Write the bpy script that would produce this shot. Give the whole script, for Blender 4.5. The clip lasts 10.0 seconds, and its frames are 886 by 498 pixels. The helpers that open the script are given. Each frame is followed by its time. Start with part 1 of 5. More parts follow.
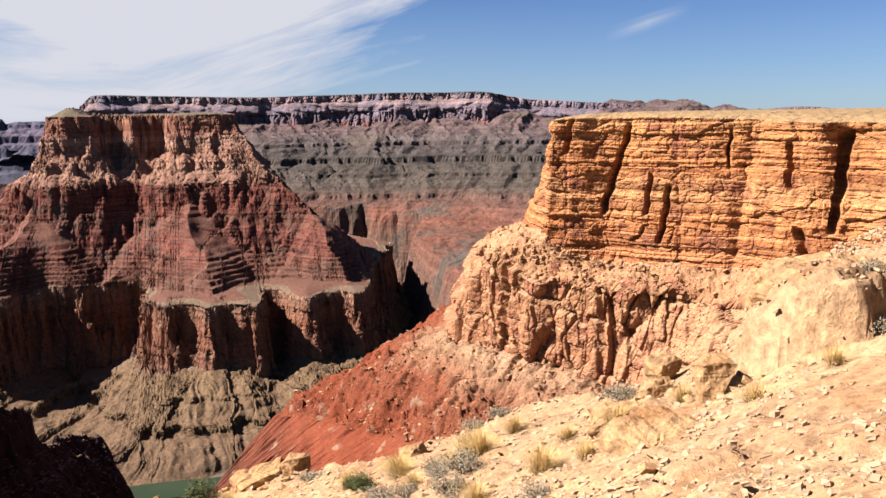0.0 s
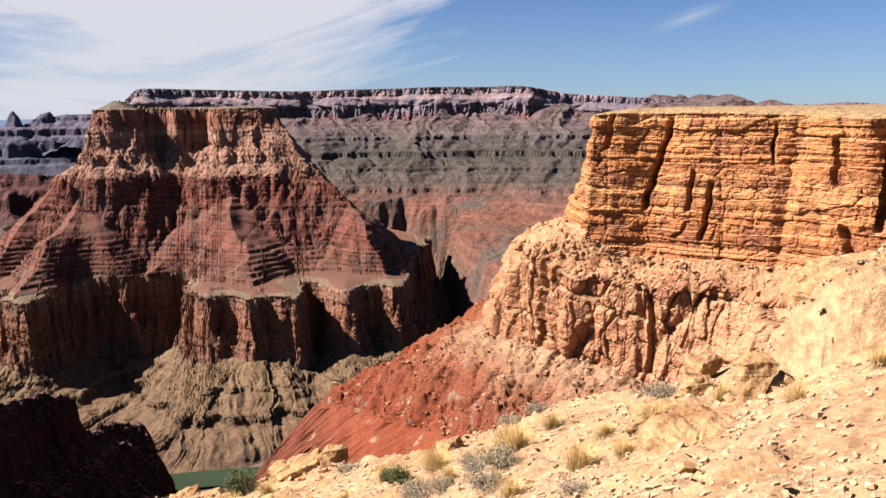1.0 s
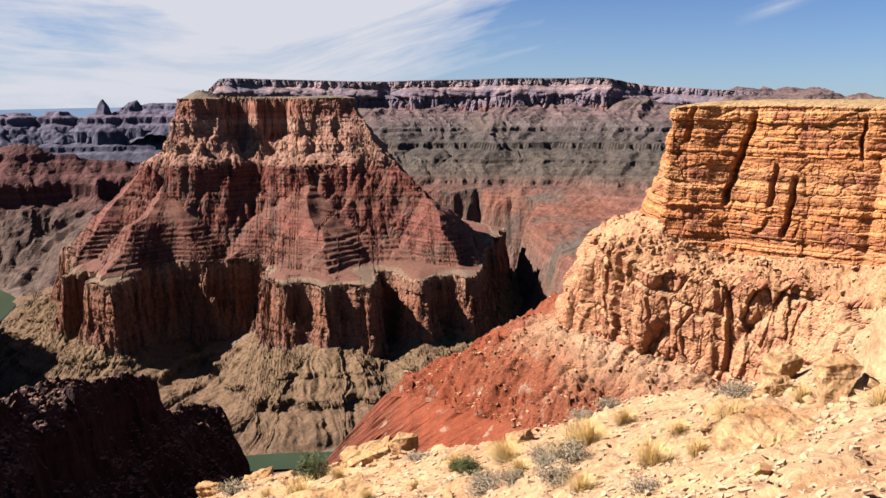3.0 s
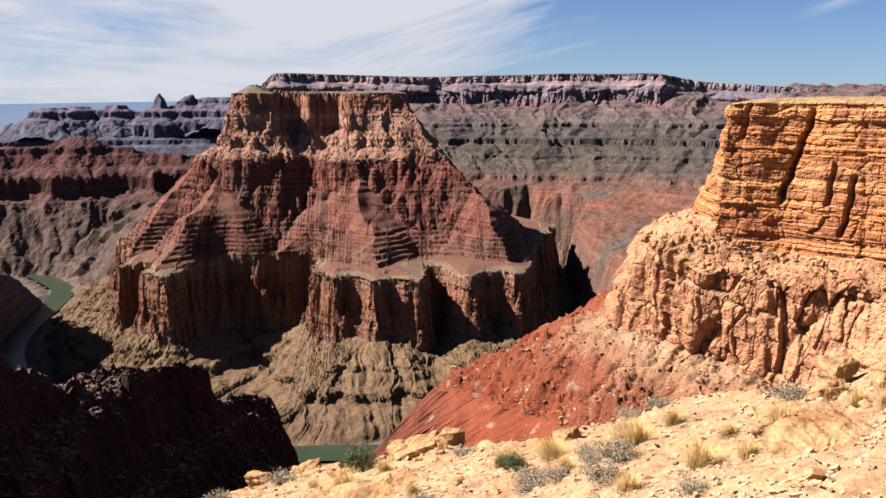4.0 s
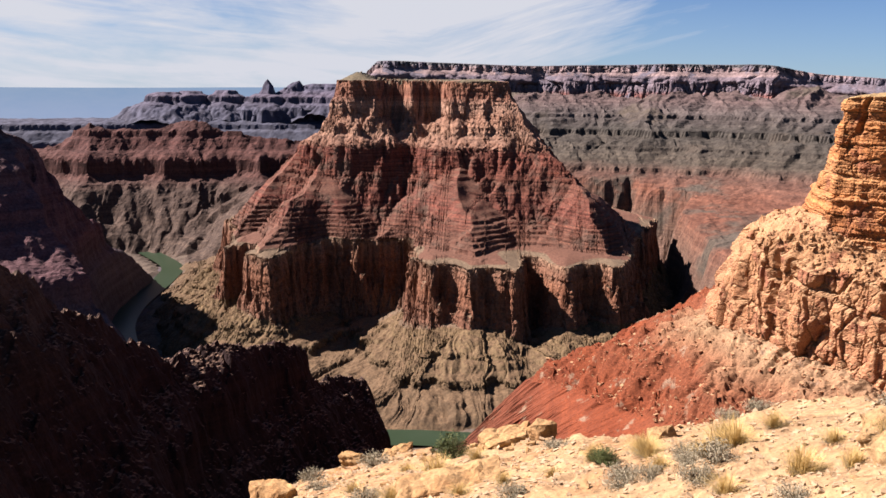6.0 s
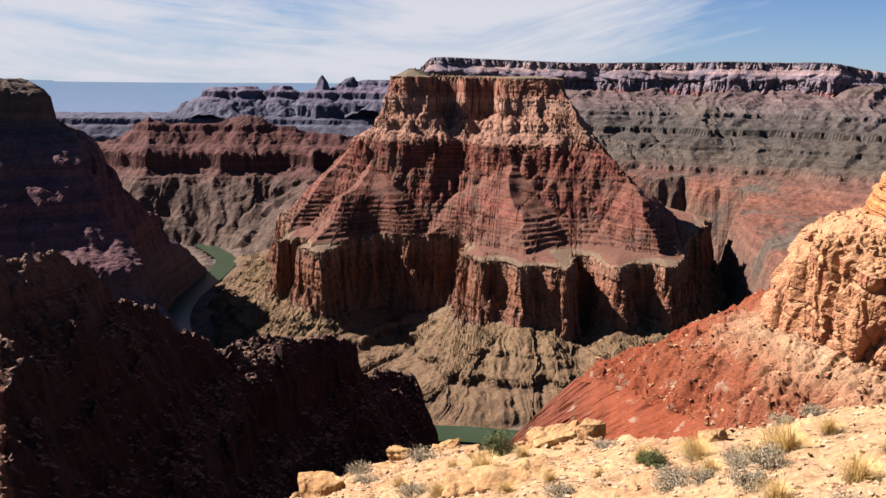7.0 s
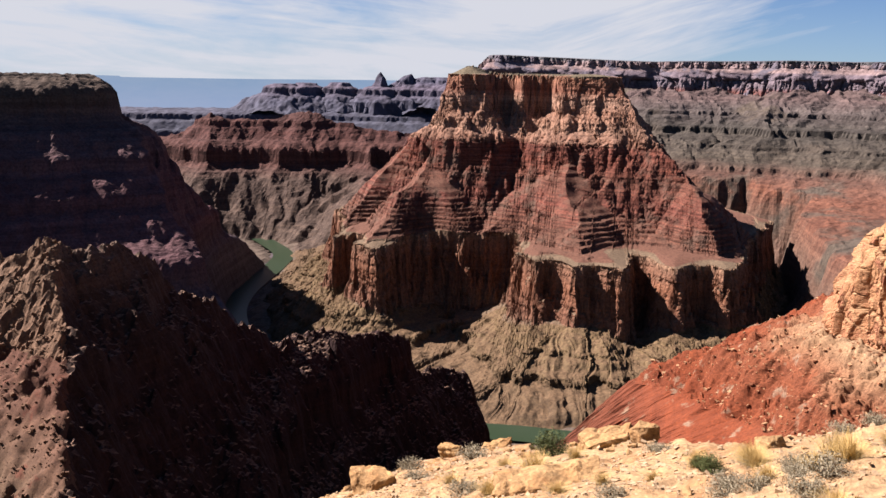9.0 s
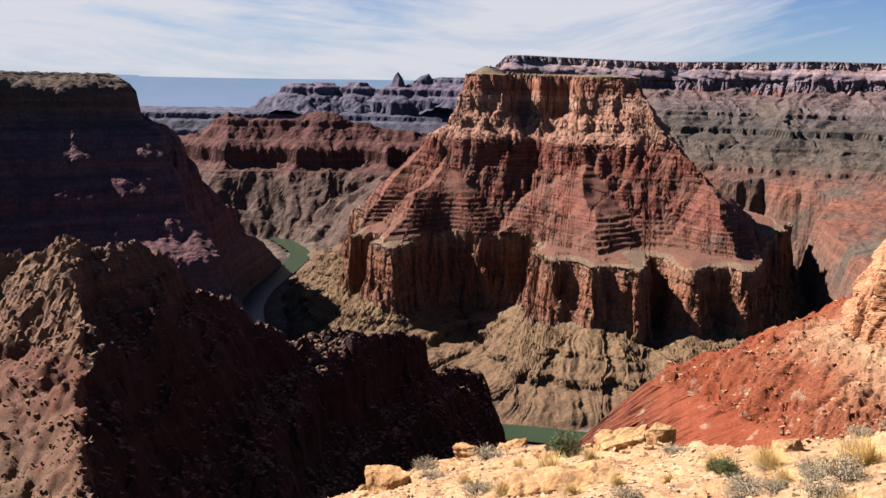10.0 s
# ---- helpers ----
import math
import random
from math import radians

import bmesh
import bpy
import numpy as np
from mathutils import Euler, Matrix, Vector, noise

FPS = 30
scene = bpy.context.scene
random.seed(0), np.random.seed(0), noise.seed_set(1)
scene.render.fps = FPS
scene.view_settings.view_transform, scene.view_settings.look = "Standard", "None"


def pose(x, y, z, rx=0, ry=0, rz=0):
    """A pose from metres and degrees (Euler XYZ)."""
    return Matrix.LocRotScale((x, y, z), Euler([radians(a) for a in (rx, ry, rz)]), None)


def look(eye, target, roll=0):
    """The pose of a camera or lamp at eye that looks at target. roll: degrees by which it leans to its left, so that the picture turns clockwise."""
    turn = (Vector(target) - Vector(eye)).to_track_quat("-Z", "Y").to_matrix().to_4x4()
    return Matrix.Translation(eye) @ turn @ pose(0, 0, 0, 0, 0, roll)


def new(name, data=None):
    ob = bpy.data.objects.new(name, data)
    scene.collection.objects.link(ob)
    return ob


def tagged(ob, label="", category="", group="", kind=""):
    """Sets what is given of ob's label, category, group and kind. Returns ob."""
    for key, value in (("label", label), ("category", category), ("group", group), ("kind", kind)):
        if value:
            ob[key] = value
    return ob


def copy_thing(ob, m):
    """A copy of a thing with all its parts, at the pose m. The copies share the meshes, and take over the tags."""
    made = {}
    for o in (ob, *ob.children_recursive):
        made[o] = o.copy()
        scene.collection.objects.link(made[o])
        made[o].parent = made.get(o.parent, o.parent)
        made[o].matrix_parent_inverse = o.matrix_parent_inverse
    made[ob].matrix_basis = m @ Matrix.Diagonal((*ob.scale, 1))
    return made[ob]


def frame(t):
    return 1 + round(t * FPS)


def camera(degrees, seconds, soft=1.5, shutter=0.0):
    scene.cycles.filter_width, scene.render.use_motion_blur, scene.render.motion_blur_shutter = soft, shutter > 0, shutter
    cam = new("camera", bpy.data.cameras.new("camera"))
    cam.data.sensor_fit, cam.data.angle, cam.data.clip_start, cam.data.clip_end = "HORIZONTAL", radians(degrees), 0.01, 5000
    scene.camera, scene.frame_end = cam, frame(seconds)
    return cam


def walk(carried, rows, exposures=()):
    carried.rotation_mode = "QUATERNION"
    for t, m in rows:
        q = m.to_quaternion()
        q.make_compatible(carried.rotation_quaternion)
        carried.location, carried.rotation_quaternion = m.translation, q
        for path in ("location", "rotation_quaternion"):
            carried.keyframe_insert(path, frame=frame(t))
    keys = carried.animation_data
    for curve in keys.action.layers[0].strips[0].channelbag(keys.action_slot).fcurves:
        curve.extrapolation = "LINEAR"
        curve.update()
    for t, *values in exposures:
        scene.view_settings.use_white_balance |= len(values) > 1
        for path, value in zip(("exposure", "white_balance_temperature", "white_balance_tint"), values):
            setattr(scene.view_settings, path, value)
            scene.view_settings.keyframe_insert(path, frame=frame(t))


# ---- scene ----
EYE = (0.0, 0.0, 0.0)   # the eye is the origin; the river runs 680 m below it


def gaze(yaw, pitch, lean):
    """A pose at the eye: degrees clockwise from +y, up, and leaning left."""
    a, b = radians(yaw), radians(pitch)
    return look(EYE, (math.sin(a) * math.cos(b), math.cos(a) * math.cos(b), math.sin(b)), lean)


cam = camera(52.4, 10.0)
walk(cam, [
    (0.0, gaze(13.78, -8.42, -1.05)),
    (0.5, gaze(12.58, -8.59, -0.95)),
    (1.0, gaze(11.27, -8.73, -0.82)),
    (1.5, gaze(10.09, -8.85, -0.72)),
    (2.0, gaze(9.06, -8.98, -0.64)),
    (2.5, gaze(7.85, -9.13, -0.54)),
    (4.0, gaze(3.34, -9.51, -0.16)),
    (4.5, gaze(1.53, -9.75, -0.05)),
    (5.0, gaze(0.00, -9.94, 0.10)),
    (5.5, gaze(-1.42, -10.10, 0.36)),
    (7.0, gaze(-6.22, -10.48, 0.91)),
    (7.5, gaze(-7.71, -10.64, 1.03)),
    (8.0, gaze(-8.58, -10.68, 1.13)),
    (8.5, gaze(-9.13, -10.68, 1.22)),
    (9.0, gaze(-9.76, -10.69, 1.26)),
    (9.5, gaze(-10.37, -10.70, 1.33)),
    (10.0, gaze(-10.82, -10.71, 1.39)),
], exposures=[(0.0, 1.97, 6450, 29), (10.0, 1.95, 6450, 29)])

# ---- world and sun ----
SUN_AZ, SUN_EL = -86.0, 43.0        # degrees clockwise from +y, and up
SUN_DIR = Vector((math.sin(radians(SUN_AZ)) * math.cos(radians(SUN_EL)),
                  math.cos(radians(SUN_AZ)) * math.cos(radians(SUN_EL)), math.sin(radians(SUN_EL))))


class Nodes:
    """Short hand for node trees."""

    def __init__(self, tree):
        self.t = tree
        tree.nodes.clear()

    def add(self, kind, ins=None, **props):
        n = self.t.nodes.new(kind)
        for k, v in props.items():
            if k == "operation":
                n.operation = v
            elif k == "blend_type":
                n.blend_type = v
            elif k == "data_type":
                n.data_type = v
            elif k == "feature":
                n.feature = v
            elif k == "noise_dimensions":
                n.noise_dimensions = v
            elif k == "noise_type":
                n.noise_type = v
            elif k == "sky_type":
                n.sky_type = v
            elif k == "distribution":
                n.distribution = v
        for k, v in (ins or {}).items():
            s = n.inputs[k]
            if isinstance(v, bpy.types.NodeSocket):
                self.t.links.new(v, s)
            else:
                s.default_value = v
        return n

    def math(self, op, a, b=0.0, clamp=False):
        n = self.add("ShaderNodeMath", {0: a, 1: b}, operation=op)
        n.use_clamp = clamp
        return n.outputs[0]

    def mix(self, f, a, b, blend="MIX"):
        n = self.add("ShaderNodeMix", data_type="RGBA", blend_type=blend)
        for i, v in ((0, f), (6, a), (7, b)):
            if isinstance(v, bpy.types.NodeSocket):
                self.t.links.new(v, n.inputs[i])
            elif i == 0:
                n.inputs[i].default_value = v
            else:
                n.inputs[i].default_value = (*v, 1.0)
        return n.outputs[2]

    def ramp(self, f, stops):
        n = self.add("ShaderNodeValToRGB", {0: f})
        e = n.color_ramp.elements
        while len(e) < len(stops):
            e.new(0.5)
        for i, (p, c) in enumerate(stops):
            e[i].position = p
            e[i].color = (*c, 1.0) if len(c) == 3 else c
        return n.outputs[0]

    def noise(self, vec, scale, detail=4.0, rough=0.55, distort=0.0):
        return self.add("ShaderNodeTexNoise", {"Vector": vec, "Scale": scale, "Detail": detail, "Roughness": rough,
                                               "Distortion": distort}).outputs[0]

    def mapped(self, vec, scale=(1, 1, 1), rot=(0, 0, 0), loc=(0, 0, 0)):
        return self.add("ShaderNodeMapping", {"Vector": vec, "Scale": scale, "Rotation": rot, "Location": loc}).outputs[0]

    def span(self, v, lo, hi, a=0.0, b=1.0):
        n = self.add("ShaderNodeMapRange", {0: v, 1: lo, 2: hi, 3: a, 4: b})
        return n.outputs[0]


G = (0.5, 0.5, 0.5)
world = bpy.data.worlds.new("sky")
scene.world = world
world.use_nodes = True
k = Nodes(world.node_tree)
sky = k.add("ShaderNodeTexSky", sky_type="NISHITA")
sky.sun_disc = False
sky.sun_elevation, sky.sun_rotation = radians(SUN_EL), radians(SUN_AZ)
sky.altitude, sky.air_density, sky.dust_density, sky.ozone_density = 2000.0, 0.9, 0.5, 3.0
vec = k.add("ShaderNodeTexCoord").outputs["Generated"]
sep = k.add("ShaderNodeSeparateXYZ", {0: vec})
# bearing and height in degrees
bear = k.math("MULTIPLY", k.math("ARCTAN2", sep.outputs[0], sep.outputs[1]), 57.2958)
high = k.math("MULTIPLY", k.math("ARCSINE", sep.outputs[2]), 57.2958)
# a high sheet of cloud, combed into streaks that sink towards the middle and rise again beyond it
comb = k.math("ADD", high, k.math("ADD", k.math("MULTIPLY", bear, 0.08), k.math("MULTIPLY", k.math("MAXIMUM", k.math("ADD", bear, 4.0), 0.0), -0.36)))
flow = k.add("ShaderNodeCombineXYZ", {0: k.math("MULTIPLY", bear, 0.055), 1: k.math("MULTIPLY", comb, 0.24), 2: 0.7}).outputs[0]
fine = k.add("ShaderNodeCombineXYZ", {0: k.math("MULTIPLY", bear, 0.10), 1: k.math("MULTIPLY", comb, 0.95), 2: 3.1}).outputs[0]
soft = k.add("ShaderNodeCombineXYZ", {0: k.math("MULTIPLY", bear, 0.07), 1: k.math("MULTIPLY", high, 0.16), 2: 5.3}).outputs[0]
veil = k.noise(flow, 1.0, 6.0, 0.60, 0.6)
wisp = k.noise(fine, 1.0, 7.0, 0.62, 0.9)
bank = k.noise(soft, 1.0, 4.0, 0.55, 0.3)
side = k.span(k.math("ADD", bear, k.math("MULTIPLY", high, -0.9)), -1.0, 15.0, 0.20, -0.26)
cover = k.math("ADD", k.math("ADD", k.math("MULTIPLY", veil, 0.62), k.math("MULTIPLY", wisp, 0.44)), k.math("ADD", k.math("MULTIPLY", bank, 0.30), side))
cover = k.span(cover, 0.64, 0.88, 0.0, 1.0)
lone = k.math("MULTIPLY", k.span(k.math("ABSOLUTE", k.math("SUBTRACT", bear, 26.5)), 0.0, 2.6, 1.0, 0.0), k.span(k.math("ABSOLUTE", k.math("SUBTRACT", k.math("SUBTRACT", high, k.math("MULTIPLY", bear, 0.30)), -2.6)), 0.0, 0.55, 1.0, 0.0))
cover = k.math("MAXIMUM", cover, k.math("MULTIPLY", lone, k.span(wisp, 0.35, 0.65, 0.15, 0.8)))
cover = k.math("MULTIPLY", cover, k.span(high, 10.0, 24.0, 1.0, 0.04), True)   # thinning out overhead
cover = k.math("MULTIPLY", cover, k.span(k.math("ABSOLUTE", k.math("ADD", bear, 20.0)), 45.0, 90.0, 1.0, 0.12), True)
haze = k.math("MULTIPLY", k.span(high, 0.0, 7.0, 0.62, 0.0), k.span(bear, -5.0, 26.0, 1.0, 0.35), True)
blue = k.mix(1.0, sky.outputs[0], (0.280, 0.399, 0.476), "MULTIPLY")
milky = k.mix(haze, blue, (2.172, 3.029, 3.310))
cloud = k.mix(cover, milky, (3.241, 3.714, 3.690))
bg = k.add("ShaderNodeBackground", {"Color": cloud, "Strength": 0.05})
out = k.add("ShaderNodeOutputWorld", {0: bg.outputs[0]})

sun = new("sun", bpy.data.lights.new("sun", "SUN"))
sun.data.energy, sun.data.angle, sun.data.color = 5.0, radians(0.53), (1.0, 0.93, 0.82)
sun.matrix_world = look(SUN_DIR * 100.0, (0, 0, 0))

# ---- arithmetic ----
RNG = np.random.default_rng(11)
GRADS = RNG.normal(size=(256, 3))
GRADS /= np.linalg.norm(GRADS, axis=1)[:, None]
PERM = np.tile(RNG.permutation(256), 4).astype(np.int32)
GX, GY, GZ = (np.ascontiguousarray(GRADS[:, i], np.float32) for i in range(3))


def pn(x, y, z=0.0):
    """Gradient noise of arrays, about -1 to 1."""
    x, y, z = np.broadcast_arrays(*(np.asarray(a, np.float32) for a in (x, y, z)))
    xi, yi, zi = np.floor(x), np.floor(y), np.floor(z)
    fx, fy, fz = x - xi, y - yi, z - zi
    xi, yi, zi = (a.astype(np.int32) & 255 for a in (xi, yi, zi))
    u, v, w = (f * f * f * (f * (f * 6 - 15) + 10) for f in (fx, fy, fz))
    level = z.size and z.min() == z.max() and fz.flat[0] == 0     # a flat cut needs only one layer
    total = 0.0
    for dx in (0, 1):
        p = PERM[xi + dx]
        gx = fx - dx
        for dy in (0, 1):
            q = PERM[p + yi + dy]
            gy = fy - dy
            share = (u if dx else 1 - u) * (v if dy else 1 - v)
            for dz in (0,) if level else (0, 1):
                h = PERM[q + zi + dz]
                dot = GX[h] * gx + GY[h] * gy + GZ[h] * (fz - dz)
                total = total + dot * share * (1.0 if level else w if dz else 1 - w)
    return total * 1.6


def fbm(x, y, z=0.0, octaves=4, gain=0.5):
    total, amp = 0.0, 1.0
    for i in range(octaves):
        total = total + amp * pn(x * 2.03 ** i + 7.1 * i, y * 2.03 ** i - 3.3 * i, z * 2.03 ** i + 1.7 * i)
        amp *= gain
    return total


def ridged(x, y, z=0.0, octaves=3, gain=0.5):
    """Sharp crests near 1 with rounded hollows below."""
    total, amp, norm = 0.0, 1.0, 0.0
    for i in range(octaves):
        total = total + amp * (1 - 2 * np.abs(pn(x * 2.1 ** i + 5.2 * i, y * 2.1 ** i + 9.4 * i, z * 2.1 ** i)))
        norm += amp
        amp *= gain
    return total / norm


def hashed(a, b=0, c=0):
    """A random number from 0 to 1 for whole numbers."""
    a, b, c = np.broadcast_arrays(np.asarray(a).astype(np.int64), np.asarray(b).astype(np.int64), np.asarray(c).astype(np.int64))
    return PERM[PERM[PERM[a & 255] + (b & 255)] + (c & 255)] / 255.0


def cells(x, y, salt=0):
    """Broken plates: a random number for each plate, and how near the joint is (0 at the joint)."""
    xi, yi = np.floor(x), np.floor(y)
    f1, f2, pick = np.full(x.shape, 9.0), np.full(x.shape, 9.0), np.zeros(x.shape)
    for dx in (-1, 0, 1):
        for dy in (-1, 0, 1):
            cx, cy = xi + dx, yi + dy
            h = hashed(cx, cy, 11 + salt)
            d = np.maximum(np.abs(cx + 0.15 + 0.7 * h - x), np.abs(cy + 0.15 + 0.7 * hashed(cx, cy, 37 + salt) - y))
            near = d < f1
            f2 = np.where(near, f1, np.minimum(f2, d))
            pick = np.where(near, hashed(cx, cy, 71 + salt), pick)
            f1 = np.where(near, d, f1)
    return pick, f2 - f1


def soften(a, n):
    """Evens an array out along its first axis."""
    for _ in range(n):
        a = np.concatenate([a[:1], (a[:-2] + 2 * a[1:-1] + a[2:]) / 4, a[-1:]])
    return a


def smooth(t):
    t = np.clip(t, 0, 1)
    return t * t * (3 - 2 * t)


def polar(az, r, z):
    return (r * math.sin(radians(az)), r * math.cos(radians(az)), z)


def curve_through(pts, t):
    """Catmull-Rom through pts, for t in stations."""
    pts = np.asarray(pts, float)
    n = len(pts)
    i = np.clip(np.floor(t).astype(int), 0, n - 2)
    f = (t - i)[:, None]
    p0, p1, p2, p3 = pts[np.maximum(i - 1, 0)], pts[i], pts[i + 1], pts[np.minimum(i + 2, n - 1)]
    return 0.5 * (2 * p1 + (p2 - p0) * f + (2 * p0 - 5 * p1 + 4 * p2 - p3) * f ** 2 + (3 * p1 - p0 - 3 * p2 + p3) * f ** 3)


def to_line(x, y, line):
    """Distance to a polyline, the share of the way along it, and the side (positive to its right)."""
    line = np.asarray(line, float)
    seg = np.linalg.norm(np.diff(line[:, :2], axis=0), axis=1)
    done, whole = np.concatenate([[0], np.cumsum(seg)]), seg.sum()
    best, along, side = np.full(x.shape, 1e9), np.zeros(x.shape), np.zeros(x.shape)
    for i in range(len(line) - 1):
        ax, ay = line[i, :2]
        ux, uy = (line[i + 1, :2] - line[i, :2]) / seg[i]
        s = np.clip((x - ax) * ux + (y - ay) * uy, 0, seg[i])
        d = np.hypot(x - ax - s * ux, y - ay - s * uy)
        near = d < best
        best = np.where(near, d, best)
        along = np.where(near, (done[i] + s) / whole, along)
        side = np.where(near, np.sign((x - ax) * uy - (y - ay) * ux), side)
    return best, along, side


def sheet_mesh(name, P):
    """A mesh of quads from a grid of places (n, m, 3)."""
    n, m = P.shape[:2]
    mesh = bpy.data.meshes.new(name)
    idx = np.arange(n * m).reshape(n, m)
    quads = np.stack([idx[:-1, :-1], idx[1:, :-1], idx[1:, 1:], idx[:-1, 1:]], -1).reshape(-1, 4)
    mesh.vertices.add(n * m)
    mesh.vertices.foreach_set("co", P.astype(np.float32).ravel())
    mesh.loops.add(quads.size)
    mesh.loops.foreach_set("vertex_index", quads.astype(np.int32).ravel())
    mesh.polygons.add(len(quads))
    mesh.polygons.foreach_set("loop_start", np.arange(0, quads.size, 4, dtype=np.int32))
    mesh.update(calc_edges=True)
    return mesh


def mesh_of(name, verts, faces):
    """A mesh of triangles or quads, all with the same number of corners."""
    faces = np.asarray(faces, np.int32)
    c = faces.shape[1]
    mesh = bpy.data.meshes.new(name)
    mesh.vertices.add(len(verts))
    mesh.vertices.foreach_set("co", np.asarray(verts, np.float32).ravel())
    mesh.loops.add(faces.size)
    mesh.loops.foreach_set("vertex_index", faces.ravel())
    mesh.polygons.add(len(faces))
    mesh.polygons.foreach_set("loop_start", np.arange(0, faces.size, c, dtype=np.int32))
    mesh.update(calc_edges=True)
    return mesh


def part(name, mesh, material, parent=None, label="", shade=False):
    """One mesh object under a thing or a part."""
    ob = new(name, mesh)
    mesh.materials.append(material)
    mesh.polygons.foreach_set("use_smooth", np.full(len(mesh.polygons), shade))
    if parent is not None:
        ob.parent = parent
    return tagged(ob, label)


def thing(name, label, category, group="", kind="", at=(0, 0, 0)):
    ob = new(name)
    ob.empty_display_size = 1.0
    ob.location = at
    return tagged(ob, label, category, group, kind)


def loft(levels, n_along, rows):
    """Contours one below the other, station by station, filled to a grid. Returns the grid, metres along, stratum and share in it."""
    levels = [np.asarray(c, float) for c in levels]
    dense = np.linspace(0, len(levels[0]) - 1, 1500)
    lines = [curve_through(c, dense) for c in levels]
    step = np.max([np.linalg.norm(np.diff(c, axis=0), axis=1) for c in lines], axis=0) + 0.5
    cum = np.concatenate([[0], np.cumsum(step)])
    t = np.interp(np.linspace(0, cum[-1], n_along), cum, dense)
    lines = [curve_through(c, t) for c in levels]
    P, stratum, share = [], [], []
    for i, n in enumerate(rows):
        last = i == len(rows) - 1
        for j in range(n + (1 if last else 0)):
            f = j / n
            P.append(lines[i] * (1 - f) + lines[i + 1] * f)
            stratum.append(i)
            share.append(f)
    P = np.stack(P, 1)
    mid = P.mean(1)
    along = np.concatenate([[0], np.cumsum(np.linalg.norm(np.diff(mid[:, :2], axis=0), axis=1))])
    return P, along, np.array(stratum), np.array(share)


def rubble_mesh(name, places, sizes, seed, flat=0.7):
    """Many angular stones in one mesh, standing at the given places."""
    rng = np.random.default_rng(seed)
    n = len(places)
    cube = np.array([(-1, -1, -1), (1, -1, -1), (1, 1, -1), (-1, 1, -1), (-1, -1, 1), (1, -1, 1), (1, 1, 1), (-1, 1, 1)], float) * 0.5
    faces = np.array([(0, 3, 2, 1), (4, 5, 6, 7), (0, 1, 5, 4), (1, 2, 6, 5), (2, 3, 7, 6), (3, 0, 4, 7)])
    V = cube[None] * rng.uniform(0.5, 1.2, (n, 8, 3)) * np.stack([sizes * rng.uniform(0.7, 1.5, n), sizes * rng.uniform(0.7, 1.3, n), sizes * flat * rng.uniform(0.6, 1.2, n)], -1)[:, None]
    t = rng.uniform(0, 6.28, n)
    c, s = np.cos(t)[:, None], np.sin(t)[:, None]
    X = V[..., 0] * c - V[..., 1] * s
    Y = V[..., 0] * s + V[..., 1] * c
    Z = V[..., 2] + rng.uniform(-0.4, 0.4, n)[:, None] * X + rng.uniform(-0.4, 0.4, n)[:, None] * Y
    W = (np.stack([X, Y, Z], -1) + places[:, None, :]).reshape(-1, 3)
    return mesh_of(name, W, (faces[None] + 8 * np.arange(n)[:, None, None]).reshape(-1, 4))


def outward(P):
    """Level unit normals of a loft whose stations run clockwise seen from above, from the hill outwards."""
    T = np.gradient(P, axis=0)[..., :2]
    # the tangent is smoothed along the contour, so that noise does not fold
    for _ in range(6):
        T[1:-1] = (T[:-2] + 2 * T[1:-1] + T[2:]) / 4
    N = np.stack([T[..., 1], -T[..., 0]], -1)
    return N / (np.linalg.norm(N, axis=-1, keepdims=True) + 1e-9)

